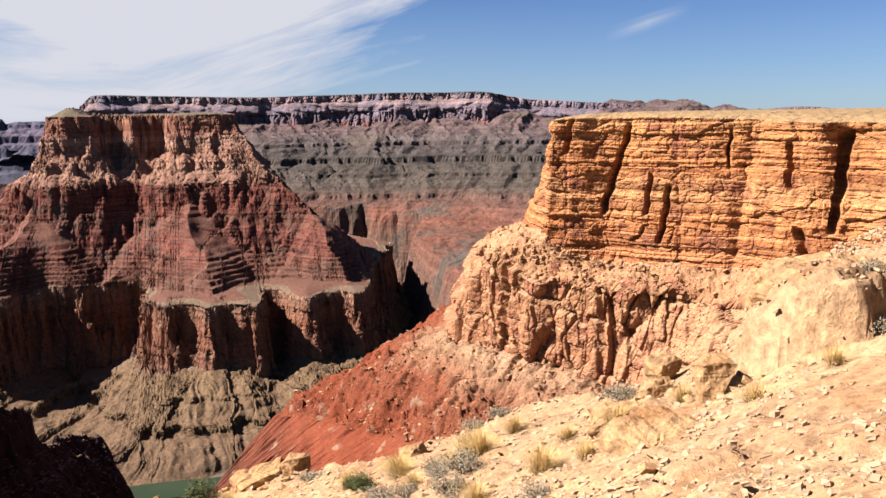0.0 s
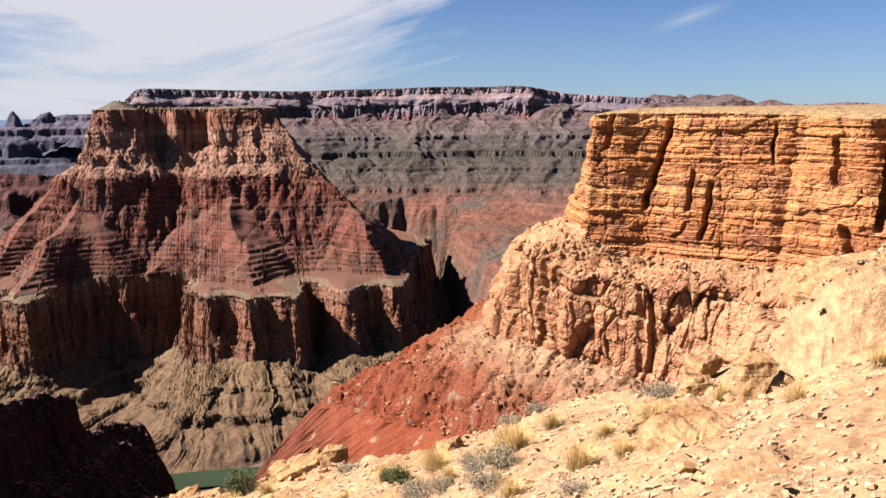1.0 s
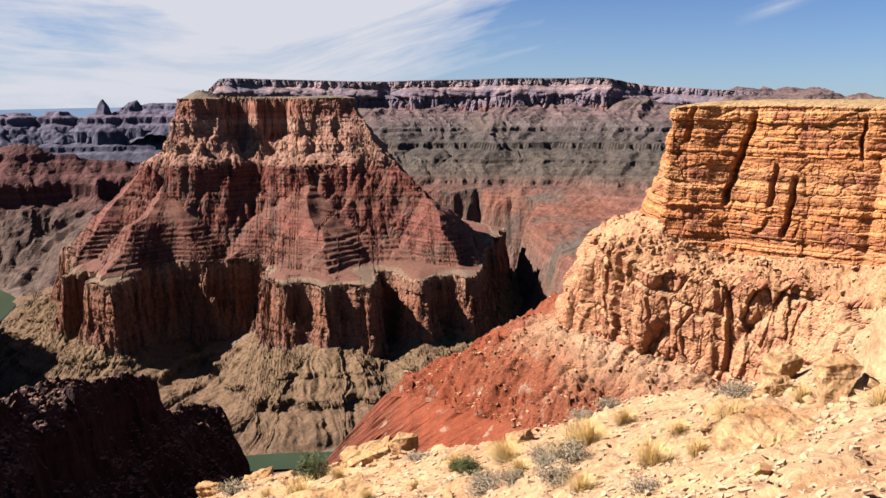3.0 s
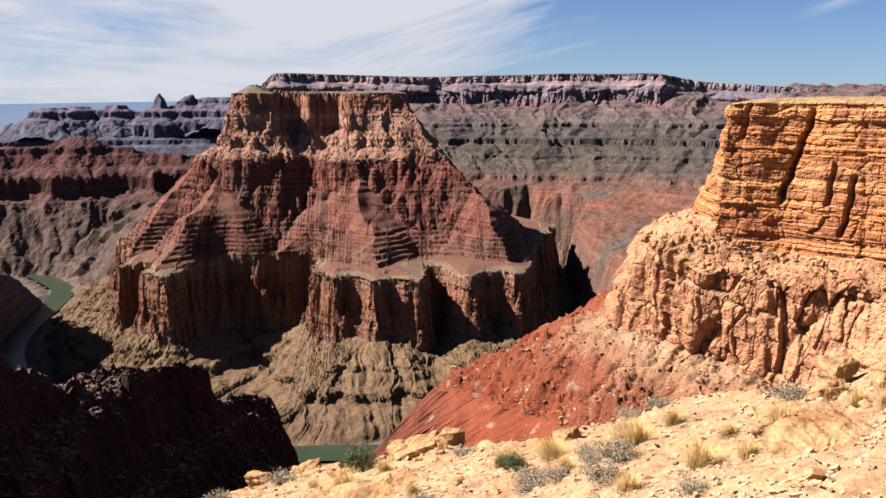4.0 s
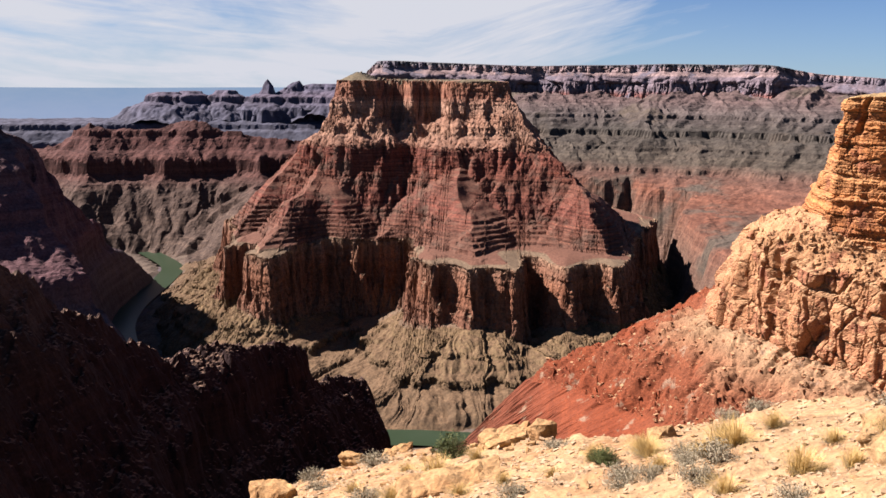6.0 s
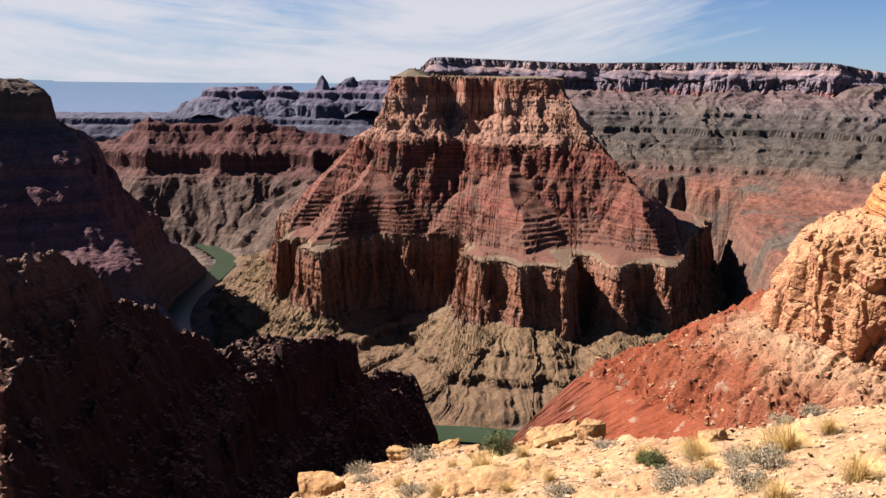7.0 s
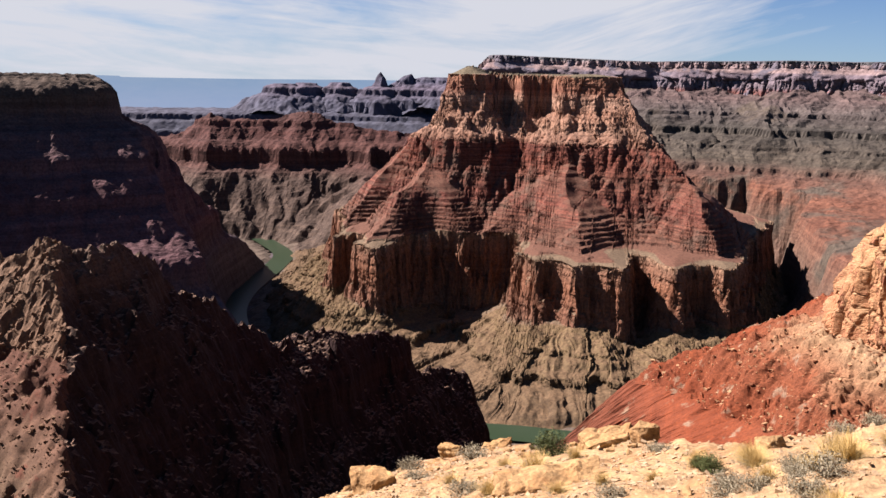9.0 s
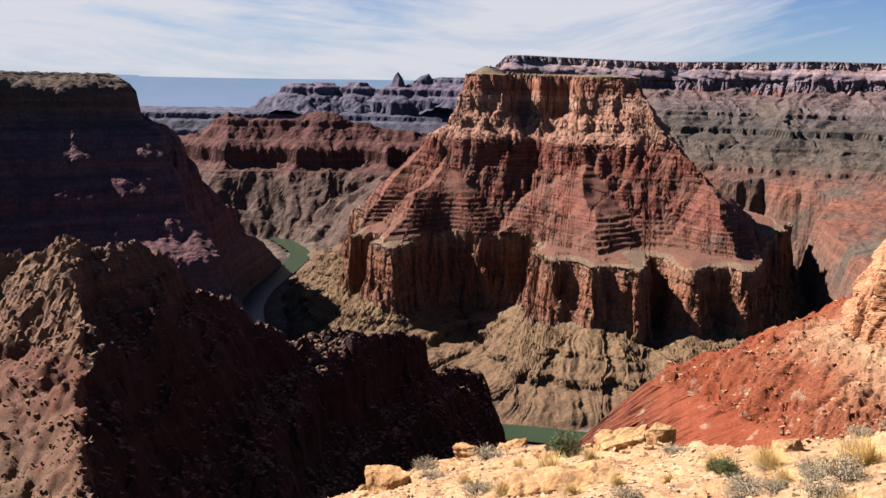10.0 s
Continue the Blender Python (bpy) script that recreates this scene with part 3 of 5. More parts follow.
def butte():
    top = [(-180, 2990), (-330, 2850), (-425, 2830), (-470, 2760), (-458, 2695), (-415, 2672), (-345, 2680), (-325, 2775), (-260, 2785), (-238, 2720), (-215, 2780), (-150, 2775), (-112, 2640), (-60, 2620), (0, 2610), (35, 2650), (45, 2720), (20, 2800), (-40, 2900), (-110, 2970)]
    rim = [(-640, 3200), (-790, 3050), (-830, 2800), (-790, 2640), (-723, 2548), (-700, 2400), (-691, 2290), (-650, 2330), (-612, 2300), (-610, 2205), (-574, 2150), (-528, 2140), (-508, 2250), (-488, 2340), (-440, 2395), (-330, 2390), (-265, 2405), (-215, 2395),
           (-205, 2330), (-180, 2180), (-144, 2085), (-106, 2115), (-66, 2100), (-38, 2064), (-6, 2085), (33, 2066), (66, 2058), (78, 2110), (80, 2250), (118, 2215), (157, 2120), (188, 2090), (227, 2150), (262, 2150), (294, 2112), (330, 2135), (352, 2190), (405, 2500), (540, 2950), (420, 3300)]
    shore = [(-780, 3480), (-1160, 3280), (-1100, 3000), (-1040, 2760), (-1000, 2560), (-950, 2420), (-860, 2230), (-720, 2060), (-600, 1980), (-460, 1930), (-340, 1860), (-270, 1735), (-195, 1716), (-80, 1716), (-20, 1718), (60, 1722), (160, 1740), (290, 1830), (450, 2020), (530, 2480), (640, 2960), (500, 3440)]
    crown, brink, water = Outline(top), Outline(rim), Outline(shore)
    # the crests of the spurs, and their grades to the right and left
    spurs = [([(-30, 2600, -160), (110, 2520, -196), (205, 2430, -240), (232, 2350, -252), (300, 2210, -400)], (2.0, 0.62)), ([(-75, 2580, -178), (-70, 2420, -262), (-45, 2260, -352), (-20, 2110, -408)], (0.62, 0.55)),
             ([(-470, 2640, -182), (-515, 2480, -280), (-560, 2330, -366), (-575, 2190, -408)], (0.75, 0.6)),
             ([(-560, 2720, -176), (-660, 2560, -300), (-700, 2380, -405)], (0.8, 0.8))]

    def height(X, Y):
        wx = X + 26 * pn(X / 150, Y / 150, 1.0) + 9 * pn(X / 46, Y / 46, 2.0)
        wy = Y + 26 * pn(X / 150, Y / 150, 5.0) + 9 * pn(X / 46, Y / 46, 6.0)
        da, ax, ay = crown.at(X + 0.35 * (wx - X), Y + 0.35 * (wy - Y))
        dr, rx, ry = brink.at(X + 0.55 * (wx - X), Y + 0.55 * (wy - Y))
        ds, sx, sy = water.at(wx, wy)
        # the upper cliff, broken into pillars, with a talus fringe
        pillars = 15 * hollows(X, Y, 84, 3.0) + 10 * hollows(X, Y, 36, 7.0) + 2.5 * hollows(X, Y, 15, 5.0) - 13
        da = da - pillars * smooth((da + 14) / 40)
        foot = -168 + 14 * pn(X / 90, Y / 90, 8.0)
        u = np.clip(da / 116, 0, 1)
        cliff = 16 - (16 - foot) * np.interp(u, [0, 0.06, 0.15, 0.23, 0.48, 0.60, 1.0], [0, 0.26, 0.33, 0.56, 0.70, 0.84, 1.0])
        # the red ledges, down to the brink of the red cliff
        g = np.clip((da - 116) / np.maximum(da - 116 - np.minimum(dr, 0), 1.0), 0, 1)
        slope = foot + (-416 - foot) * np.interp(g, [0, 0.12, 0.45, 0.75, 1.0], [0, 0.24, 0.72, 0.93, 1.0])
        for line, grades in spurs:
            slope = np.maximum(slope, np.minimum(spur_height(wx, wy, line, grades), -412 + 1.3 * np.maximum(-dr, 0)))
        gul = hollows(rx, ry, 120, 11.0) + 0.5 * hollows(rx, ry, 44, 13.0)
        slope = slope + (2.6 * gul + 5 * fbm(X / 90, Y / 90, 3.0, 3)) * smooth((slope + 416) / 40) * smooth((-150 - slope) / 50)
        slope = slope + (ledges(slope, 15, 0.25, 0.4) - slope) * np.clip(0.75 + 0.9 * pn(X / 130, Y / 130, 9.0), 0.1, 1.0)
        z = np.where(da < 116, np.maximum(cliff, np.where(da > 80, slope, -999)), slope)
        # the pale buttress that comes down from the end of the cliff
        fin = spur_height(wx, wy, [(10, 2650, 14), (70, 2590, -46), (140, 2520, -148), (185, 2470, -215)], (1.5, 0.95)) + 5 * hollows(X, Y, 30, 41.0) + 3 * hollows(X, Y, 13, 43.0)
        z = np.where(da > 0, np.maximum(z, np.minimum(fin, 14)), z)
        # the red cliff, fluted, with deep alcoves
        flute = 14 * hollows(X, Y, 105, 17.0) + 8 * hollows(X, Y, 42, 19.0) + 4 * hollows(X, Y, 17, 23.0) - 9
        dc = dr - flute * smooth((dr + 18) / 24)
        base = -556 - 66 * np.exp(-((X + 365) / 150) ** 2) - 40 * np.exp(-((X - 95) / 45) ** 2) + 8 * pn(X / 40, Y / 40, 4.0)
        w = np.clip(dc / 34, 0, 1)
        wall = -416 + (base + 416) * np.interp(w, [0, 0.07, 0.22, 0.5, 0.78, 1.0], [0, 0.10, 0.30, 0.66, 0.84, 1.0])
        # the khaki apron, cut by gullies, with a dark ledge half way down
        g = np.clip((dc - 34) / np.maximum(dc - 34 - np.minimum(ds, 0), 1.0), 0, 1)
        apron = base + (-684 - base) * (0.72 * g ** 0.8 + 0.28 * g)
        rise = smooth(g / 0.25) * smooth((1 - g) / 0.12)
        apron = apron + (8 * ridged(rx / 70, ry / 70, 2.0, 2, 0.6) + 15 * ridged(sx / 62, sy / 62, 4.0, 3, 0.62) + 5 * fbm(X / 34, Y / 34, 7.0, 2)) * (0.25 + 0.75 * rise) * smooth(g / 0.04) * smooth((1 - g) / 0.08)
        apron = terraces(apron, [(-644, -614, 0.35), (-602, -588, 0.5)])
        apron = apron + 1.2 * fbm(X / 18, Y / 18, 6.0, 3)
        z = np.where(dc > 0, np.where(dc < 34, wall, apron), z)
        z = np.where(da < 0, 16 + (6 + 20 * smooth((-X - 230) / 160)) * smooth(-da / 70) + 1.4 * fbm(X / 40, Y / 40, 2.0, 3), z)
        return np.where(ds > 0, np.maximum(-690, -684 - 0.4 * ds), z)

    x = np.arange(-1190, 600, 1.85)
    y = np.concatenate([np.arange(1690, 2760, 2.0), np.arange(2760, 3470, 9.0)])
    X, Y = np.meshgrid(x, y, indexing="ij")
    Z = height(X, Y)
    # even spacing along each profile, so that cliffs are as finely cut as slopes
    n = 440
    P = np.empty((len(x), n, 3))
    step = np.hypot(np.diff(Z, axis=1), 0.42 * np.diff(Y, axis=1)) * np.where(Y[:, 1:] > 2720, 0.10, 1.0)
    cum = np.concatenate([np.zeros((len(x), 1)), np.cumsum(step, axis=1)], 1)
    cum = 0.75 * cum / cum[:, -1:] + 0.25 * (cum.mean(0) / cum.mean(0)[-1])[None]
    even = np.linspace(0, 1, n)
    for i in range(len(x)):
        P[i, :, 0], P[i, :, 1], P[i, :, 2] = x[i], np.interp(even, cum[i], y), np.interp(even, cum[i], Z[i])
    # joints, plates and thin beds on whatever stands steep
    U, V = np.gradient(P, axis=0), np.gradient(P, axis=1)
    N = np.cross(U, V)
    N = N / (np.linalg.norm(N, axis=-1, keepdims=True) + 1e-9)
    stand = smooth((0.72 - np.abs(N[..., 2])) / 0.3)
    X, Y, Z = P[..., 0], P[..., 1], P[..., 2]
    s = X + 0.8 * Y
    d = np.zeros(Z.shape)
    wall = ((Z > -176) | (Z < -410)).astype(float)
    for wide, tall, amp, joint, where in ((26, 120, 4.0, 3.0, wall), (11, 46, 2.2, 2.0, wall), (14, 7, 1.1, 0.6, 1.0)):
        pick, near = cells(s / wide + 0.5 * pn(X / 40, Y / 40, Z / 90), Z / tall + 0.1 * s / wide, 3)
        d = d + where * (amp * (pick - 0.5) * 2 - joint * np.clip(1 - near / 0.12, 0, 1))
    lay = np.floor(Z / 5.5 + 0.4 * pn(X / 200, Y / 200, 1.0))
    d = d + 1.5 * (hashed(lay, 4) - 0.5) + 1.2 * fbm(X / 9, Y / 9, Z / 9, 2)
    P = P + N * (d * stand)[..., None]
    at = np.array((-200, 2700, -680))
    owner = thing("butte", "flat-topped red and tan layered rock butte above the river", "butte", at=tuple(at))
    idx = np.arange(P.shape[0] * n).reshape(P.shape[0], n)
    quads = np.stack([idx[:-1, :-1], idx[1:, :-1], idx[1:, 1:], idx[:-1, 1:]], -1).reshape(-1, 4)
    V = P.reshape(-1, 3)
    tall = V[quads, 2].mean(1) - 9 * pn(V[quads[:, 0], 0] / 120, V[quads[:, 0], 1] / 120, 3.0)
    deep = -556 - 66 * np.exp(-((V[quads[:, 0], 0] + 365) / 150) ** 2) - 40 * np.exp(-((V[quads[:, 0], 0] - 95) / 45) ** 2)
    band = np.select([tall > 14, tall > -172, tall > -330, tall > -412, tall > deep], [0, 1, 2, 3, 4], 5)
    for i, (name, mat) in enumerate(zip(["scrub_top", "upper_cliff", "red_bench", "red_slope", "red_cliff", "apron"], ["cap", "butte_cliff", "supai", "supai", "redwall", "apron"])):
        used, back = np.unique(quads[band == i], return_inverse=True)
        part(name, mesh_of(name, V[used] - at, back.reshape(-1, 4)), M[mat], owner)
    return owner


butte()


# ---- the near orange wall ----
def near_wall():
    pl = polar
    top = [(420, 900, -2), (340, 720, -3), (250, 590, -4), pl(20.7, 548, -5), pl(21.8, 536, -3), pl(24.5, 530, -3), pl(27, 521, -3), pl(30, 514, -4), pl(33, 515, -5), pl(36.2, 500, -7), pl(38.3, 505, -7), pl(42, 480, -8), pl(48, 440, -8), pl(58, 380, -8)]
    base = [(400, 930, -80), (310, 750, -80), (215, 625, -78), pl(20.0, 552, -70), pl(21.0, 534, -78), pl(24.0, 532, -86), pl(27, 520, -86), pl(30, 512, -86), pl(33, 505, -84), pl(36.0, 494, -80), pl(38.5, 492, -78), pl(42, 470, -76), pl(48, 425, -70), pl(58, 360, -60)]
    shelf = [(370, 980, -110), (270, 800, -110), (205, 690, -100), pl(15.6, 585, -91), pl(17.2, 548, -90), pl(20.5, 525, -100), pl(24, 512, -100), pl(27, 505, -102), pl(30, 500, -104), pl(33.5, 480, -104), pl(37, 465, -100), pl(42, 440, -96), pl(48, 395, -88), pl(58, 330, -80)]
    foot = [(330, 1030, -190), (230, 860, -180), (182, 725, -170), pl(13.5, 632, -152), pl(14.6, 578, -148), pl(17.9, 533, -146), pl(21.5, 508, -149), pl(24.5, 490, -153), pl(28, 470, -146), pl(32, 440, -138), pl(37, 420, -130), pl(42, 400, -120), pl(48, 360, -110), pl(58, 290, -100)]
    bank = [(240, 1100, -300), (120, 940, -290), (40, 820, -270), pl(3.0, 745, -249), pl(6, 640, -222), pl(10, 540, -200), pl(14, 490, -184), pl(19, 455, -176), pl(24, 430, -170), pl(29, 400, -162), pl(35, 370, -150), pl(42, 350, -140), pl(48, 320, -130), pl(58, 250, -120)]
    toe = [(120, 1180, -480), (0, 1020, -470), (-60, 930, -450), pl(-5.5, 880, -420), pl(-4.0, 700, -330), pl(0, 560, -270), pl(6, 470, -240), pl(12, 420, -225), pl(18, 390, -215), pl(24, 360, -205), pl(30, 330, -195), pl(38, 300, -180), pl(46, 270, -170), pl(58, 210, -160)]
    P, along, st, sh = loft([top, base, shelf, foot, bank, toe], 1000, [140, 52, 84, 92, 14])
    Q = relief(P, along, st, sh, [
        dict(flutes=[(130, 3.5), (40, 0.8)], cracks=[(80, 3), (30, 0.8)], rough=[(14, 0.6), (4, 0.3)], plates=[(24, 12, 0.9, 0.8), (9, 5, 0.45, 0.45), (3.2, 2.2, 0.22, 0.2)],
             blocks=[(3.0, 0.40, 14, 0.25), (1.1, 0.16, 6, 0.14), (9, 0.7, 26, 0.5)],
             clefts=[(25.2, 23.9, -8, -58, 1.7, 9), (27.9, 27.3, -42, -74, 1.6, 7), (34.7, 34.8, -18, -42, 1.5, 8), (37.9, 37.4, -12, -62, 2.3, 11), (22.0, 21.6, -4, -22, 1.6, 6), (26.8, 26.5, -36, -58, 1.4, 6),
                     (35.4, 35.9, -62, -80, 2.6, 8), (31.5, 31.4, -10, -30, 1.0, 4)]),
        dict(rough=[(30, 2.0)], heave=[(22, 5.0), (7, 2.6)]),
        dict(flutes=[(60, 7), (22, 3)], cracks=[(34, 4)], rough=[(12, 1.2), (4, 0.5)], plates=[(17, 34, 3.2, 2.6), (8, 15, 1.6, 1.4), (3, 4.0, 0.5, 0.4)]),
        dict(gullies=[(34, 5), (14, 2.5)], rough=[(60, 5)], heave=[(40, 9), (12, 4.0), (4, 1.6)]),
        dict(rough=[(20, 2.5), (6, 2)]),
    ], lambda x, y: (x - y) / 1.25)
    at = np.array((220, 560, -200))
    owner = thing("canyon_wall", "sunlit orange and yellow bedded cliff above red shale slopes", "cliff", at=tuple(at))
    strata_parts(owner, Q - at, st, ["orange_cliff", "rubble_shelf", "broken_cliff", "shale_bank", "shale_toe"],
                 [M["wall"], M["lower_wall"], M["lower_wall"], M["shale"], M["shale"]])
    # fallen blocks on the shelf and the red bank
    rng = np.random.default_rng(21)
    for name, strat, n, big in (("fallen_rubble", 3, 7000, 2.4), ("shelf_rubble", 1, 5000, 2.4)):
        cols = np.where(st == strat)[0]
        u = rng.integers(105, 985, n)
        v = cols[0] + (len(cols) * rng.random(n) ** 1.3).astype(int)
        places = Q[u, np.minimum(v, cols[-1])] - at
        keep = fbm(places[:, 0] / 30, places[:, 1] / 30, strat, 2) + rng.normal(0, 0.4, n) > -0.1
        places = places[keep]
        tagged(part(name, rubble_mesh(name, places, 0.5 + big * rng.random(len(places)) ** 5, 3 + strat), M["lower_wall"], owner), "tan fallen blocks", kind="stuff")
    # the yellow plateau above, running back from the edge
    ring = Q[:, 0]
    back = ring.copy()
    away = np.stack([0.75 * np.ones(len(ring)), 0.66 * np.ones(len(ring))], -1)
    rows = []
    for f in np.linspace(0, 1, 60):
        d = 900 * f ** 2.2
        row = ring.copy()
        row[:, :2] += away * d
        row[:, 2] = ring[:, 2] + 2.5 * smooth(f / 0.25) + 0.9 * fbm(row[:, 0] / 9, row[:, 1] / 9, 0, 4) * smooth(f / 0.05)
        rows.append(row)
    cap = np.stack(rows, 1)
    part("plateau_top", sheet_mesh("plateau_top", cap - at), M["wall_top"], owner)
    return owner


near_wall()


# ---- landforms drawn as height over the plan ----
def field(x0, x1, y0, y1, step, height):
    x = np.arange(x0, x1 + step / 2, step)
    y = np.arange(y0, y1 + step / 2, step)
    X, Y = np.meshgrid(x, y, indexing="ij")
    return np.stack([X, Y, height(X, Y)], -1)


def banded(name, label, category, P, at, cuts, names, mat):
    """A landform as a thing whose parts are its height bands, highest first."""
    owner = thing(name, label, category, at=tuple(at))
    n, m = P.shape[:2]
    idx = np.arange(n * m).reshape(n, m)
    quads = np.stack([idx[:-1, :-1], idx[1:, :-1], idx[1:, 1:], idx[:-1, 1:]], -1).reshape(-1, 4)
    V = P.reshape(-1, 3) - at
    z = P.reshape(-1, 3)[quads, 2].mean(1)
    limits = [1e9, *cuts, -1e9]
    for i, pname in enumerate(names):
        q = quads[(z < limits[i]) & (z >= limits[i + 1])]
        used, back = np.unique(q, return_inverse=True)
        part(pname, mesh_of(pname, V[used], back.reshape(-1, 4)), mat, owner)
    return owner


def shaded_ridge():
    pl = polar
    spine = [pl(-52, 640, -90), pl(-42, 640, -112), pl(-36.4, 630, -122), pl(-33.3, 620, -107), pl(-30.2, 640, -116), pl(-28.6, 665, -125), pl(-27.0, 690, -155), pl(-23.6, 740, -196),
             pl(-20.5, 795, -238), pl(-17.5, 840, -238), pl(-15, 880, -262), pl(-12.7, 915, -277), pl(-10.5, 965, -318), pl(-9.0, 1000, -322), pl(-8.1, 1010, -328)]
    arete = [pl(-33.3, 620, -107), pl(-33.2, 560, -147), pl(-33.4, 500, -182), pl(-33.8, 430, -205), pl(-34, 340, -225)]

    back = [pl(-52, 660, 0), pl(-42, 660, 0), pl(-33.3, 632, 0)] + [(*p[:2], 0) for p in arete]

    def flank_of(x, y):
        """Positive on the gravelly, sunlit side of the buttress, which gets the paler colours."""
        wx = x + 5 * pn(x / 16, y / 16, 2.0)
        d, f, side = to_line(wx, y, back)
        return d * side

    def height(X, Y):
        a, da, fa = crest(X, Y, spine, (1.5, 0.75), 10, 45, (48, 16), 3.4)
        b, db, fb = crest(X, Y, arete, (0.66, 1.5), 8, 30, (34, 9))
        z = np.maximum(a, b)
        z = z + 12 * ridged(X / 60, Y / 60, 2.0, 5, 0.6) - 5 + 3.0 * fbm(X / 11, Y / 11, 4.0, 3)
        z = terraces(z, [(-340, -245, 0.6), (-470, -380, 0.5)])
        calm = 1 - 0.5 * smooth(flank_of(X, Y) / 12) * smooth((-150 - z) / 20)
        for size, amp in ((17, 4.5), (7, 2.3), (3.2, 1.0)):
            pick, near = cells(X / size + 0.5 * fbm(X / size / 2, Y / size / 2, 1.0, 2), Y / size + 0.5 * fbm(X / size / 2, Y / size / 2, 5.0, 2))
            z = z + calm * (amp * (pick - 0.5) - 0.4 * amp * np.clip(1 - near / 0.12, 0, 1))
        z = z + calm * 2.0 * np.abs(fbm(X / 7, Y / 7, 9.0, 3, 0.6))
        return np.maximum(z, -684)

    P = field(-600, 0, 260, 1090, 1.6, height)
    at = np.array((-300, 700, -680))
    owner = thing("rock_ridge", "jagged red rock ridge, darkened on its shaded face, paler on its lit gravelly flank", "ridge", at=tuple(at))
    n, m = P.shape[:2]
    idx = np.arange(n * m).reshape(n, m)
    quads = np.stack([idx[:-1, :-1], idx[1:, :-1], idx[1:, 1:], idx[:-1, 1:]], -1).reshape(-1, 4)
    V = P.reshape(-1, 3)
    mid = V[quads[:, 0]]
    tall = V[quads, 2].mean(1)
    # lit and shaded colours part along the crest
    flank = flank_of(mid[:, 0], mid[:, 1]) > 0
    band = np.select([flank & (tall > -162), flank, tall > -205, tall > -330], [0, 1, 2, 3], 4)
    for i, (name, mat) in enumerate(zip(["tan_crag", "gravel_flank", "crest_crag", "red_face", "lower_face"], ["lit_crag", "lit_gravel", "ridge", "ridge", "ridge"])):
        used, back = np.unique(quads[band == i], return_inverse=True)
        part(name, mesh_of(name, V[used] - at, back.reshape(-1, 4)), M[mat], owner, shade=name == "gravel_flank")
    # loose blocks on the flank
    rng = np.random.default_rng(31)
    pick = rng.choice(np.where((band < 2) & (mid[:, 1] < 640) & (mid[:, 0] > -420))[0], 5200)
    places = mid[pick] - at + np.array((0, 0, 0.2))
    tagged(part("flank_rubble", rubble_mesh("flank_rubble", places, 0.5 + 2.2 * rng.random(len(pick)) ** 4, 33), M["lit_crag"], owner), "tan fallen blocks", kind="stuff")


shaded_ridge()


RIVER = [(700, 1200), (420, 1480), (150, 1640), (-100, 1672), (-260, 1680), (-430, 1800), (-620, 1910), (-780, 2000), (-905, 2150), (-985, 2300), (-1048, 2450), (-1095, 2640), (-1120, 2840), (-1145, 3060), (-1190, 3270),
         (-1330, 3480), (-1530, 3730), (-1860, 4140), (-2300, 4400)]


def left_wall():
    pl = polar
    spine = [pl(-60, 2000, -5), pl(-48, 2400, -10), pl(-40, 2520, -13), pl(-36, 2560, -16), pl(-32.0, 2600, -17)]
    spurs = [[pl(-31.3, 2600, -17), pl(-30.3, 2660, -105), pl(-28.7, 2740, -158), pl(-26.9, 2840, -265), pl(-25.3, 2960, -385), pl(-23.6, 3080, -500), pl(-21.4, 3230, -640)],
             [pl(-36, 2560, -25), pl(-33, 2440, -190), pl(-31, 2360, -300), pl(-30.2, 2300, -400), pl(-29.4, 2220, -500), pl(-28.4, 2140, -610)],
             [pl(-38.5, 2540, -25), pl(-36, 2400, -200), pl(-34.6, 2300, -360), pl(-33.6, 2200, -480)],
             [pl(-29.5, 2700, -150), pl(-28.0, 2620, -300), pl(-27.0, 2560, -420), pl(-26.2, 2500, -540), pl(-25.2, 2480, -640)]]

    def height(X, Y):
        z, d, f = crest(X, Y, spine, (1.15, 1.0), 14, 160, (150, 40))
        z = z + 60
        for s in spurs:
            z = np.maximum(z, crest(X, Y, s, (0.95, 0.9), 14, 120, (110, 40))[0])
        z = z + 15 * ridged(X / 150, Y / 150, 5.0, 4, 0.55) - 11
        z = np.minimum(z, -10 + 2 * fbm(X / 60, Y / 60, 1.0, 3))
        dr, fr, sr = to_line(X, Y, RIVER)
        bank = dr * np.where(sr < 0, 1, -1)     # inland on the left bank
        bank = bank * (1.05 + 0.38 * ridged(X / 190, Y / 190, 9.0, 4, 0.55))
        z = np.minimum(z, -682 + 2.4 * np.maximum(bank - 42, -6))
        z = terraces(z, [(-150, -15, 0.4), (-260, -190, 0.5), (-340, -280, 0.5), (-540, -400, 0.42)])
        return np.maximum(z + 5 * smooth((bank - 40) / 80) * fbm(X / 22, Y / 22, 3.0, 3), -686)

    P = field(-2400, -800, 1500, 3520, 6.0, height)
    at = np.array((-1200, 1900, -680))
    banded("shaded_mesa", "dark shaded mesa wall dropping to the river", "mesa", P, at, (-150, -400, -545), ["cap_cliff", "ledge_band", "red_cliff", "foot_slope"], M["left_wall"])


left_wall()


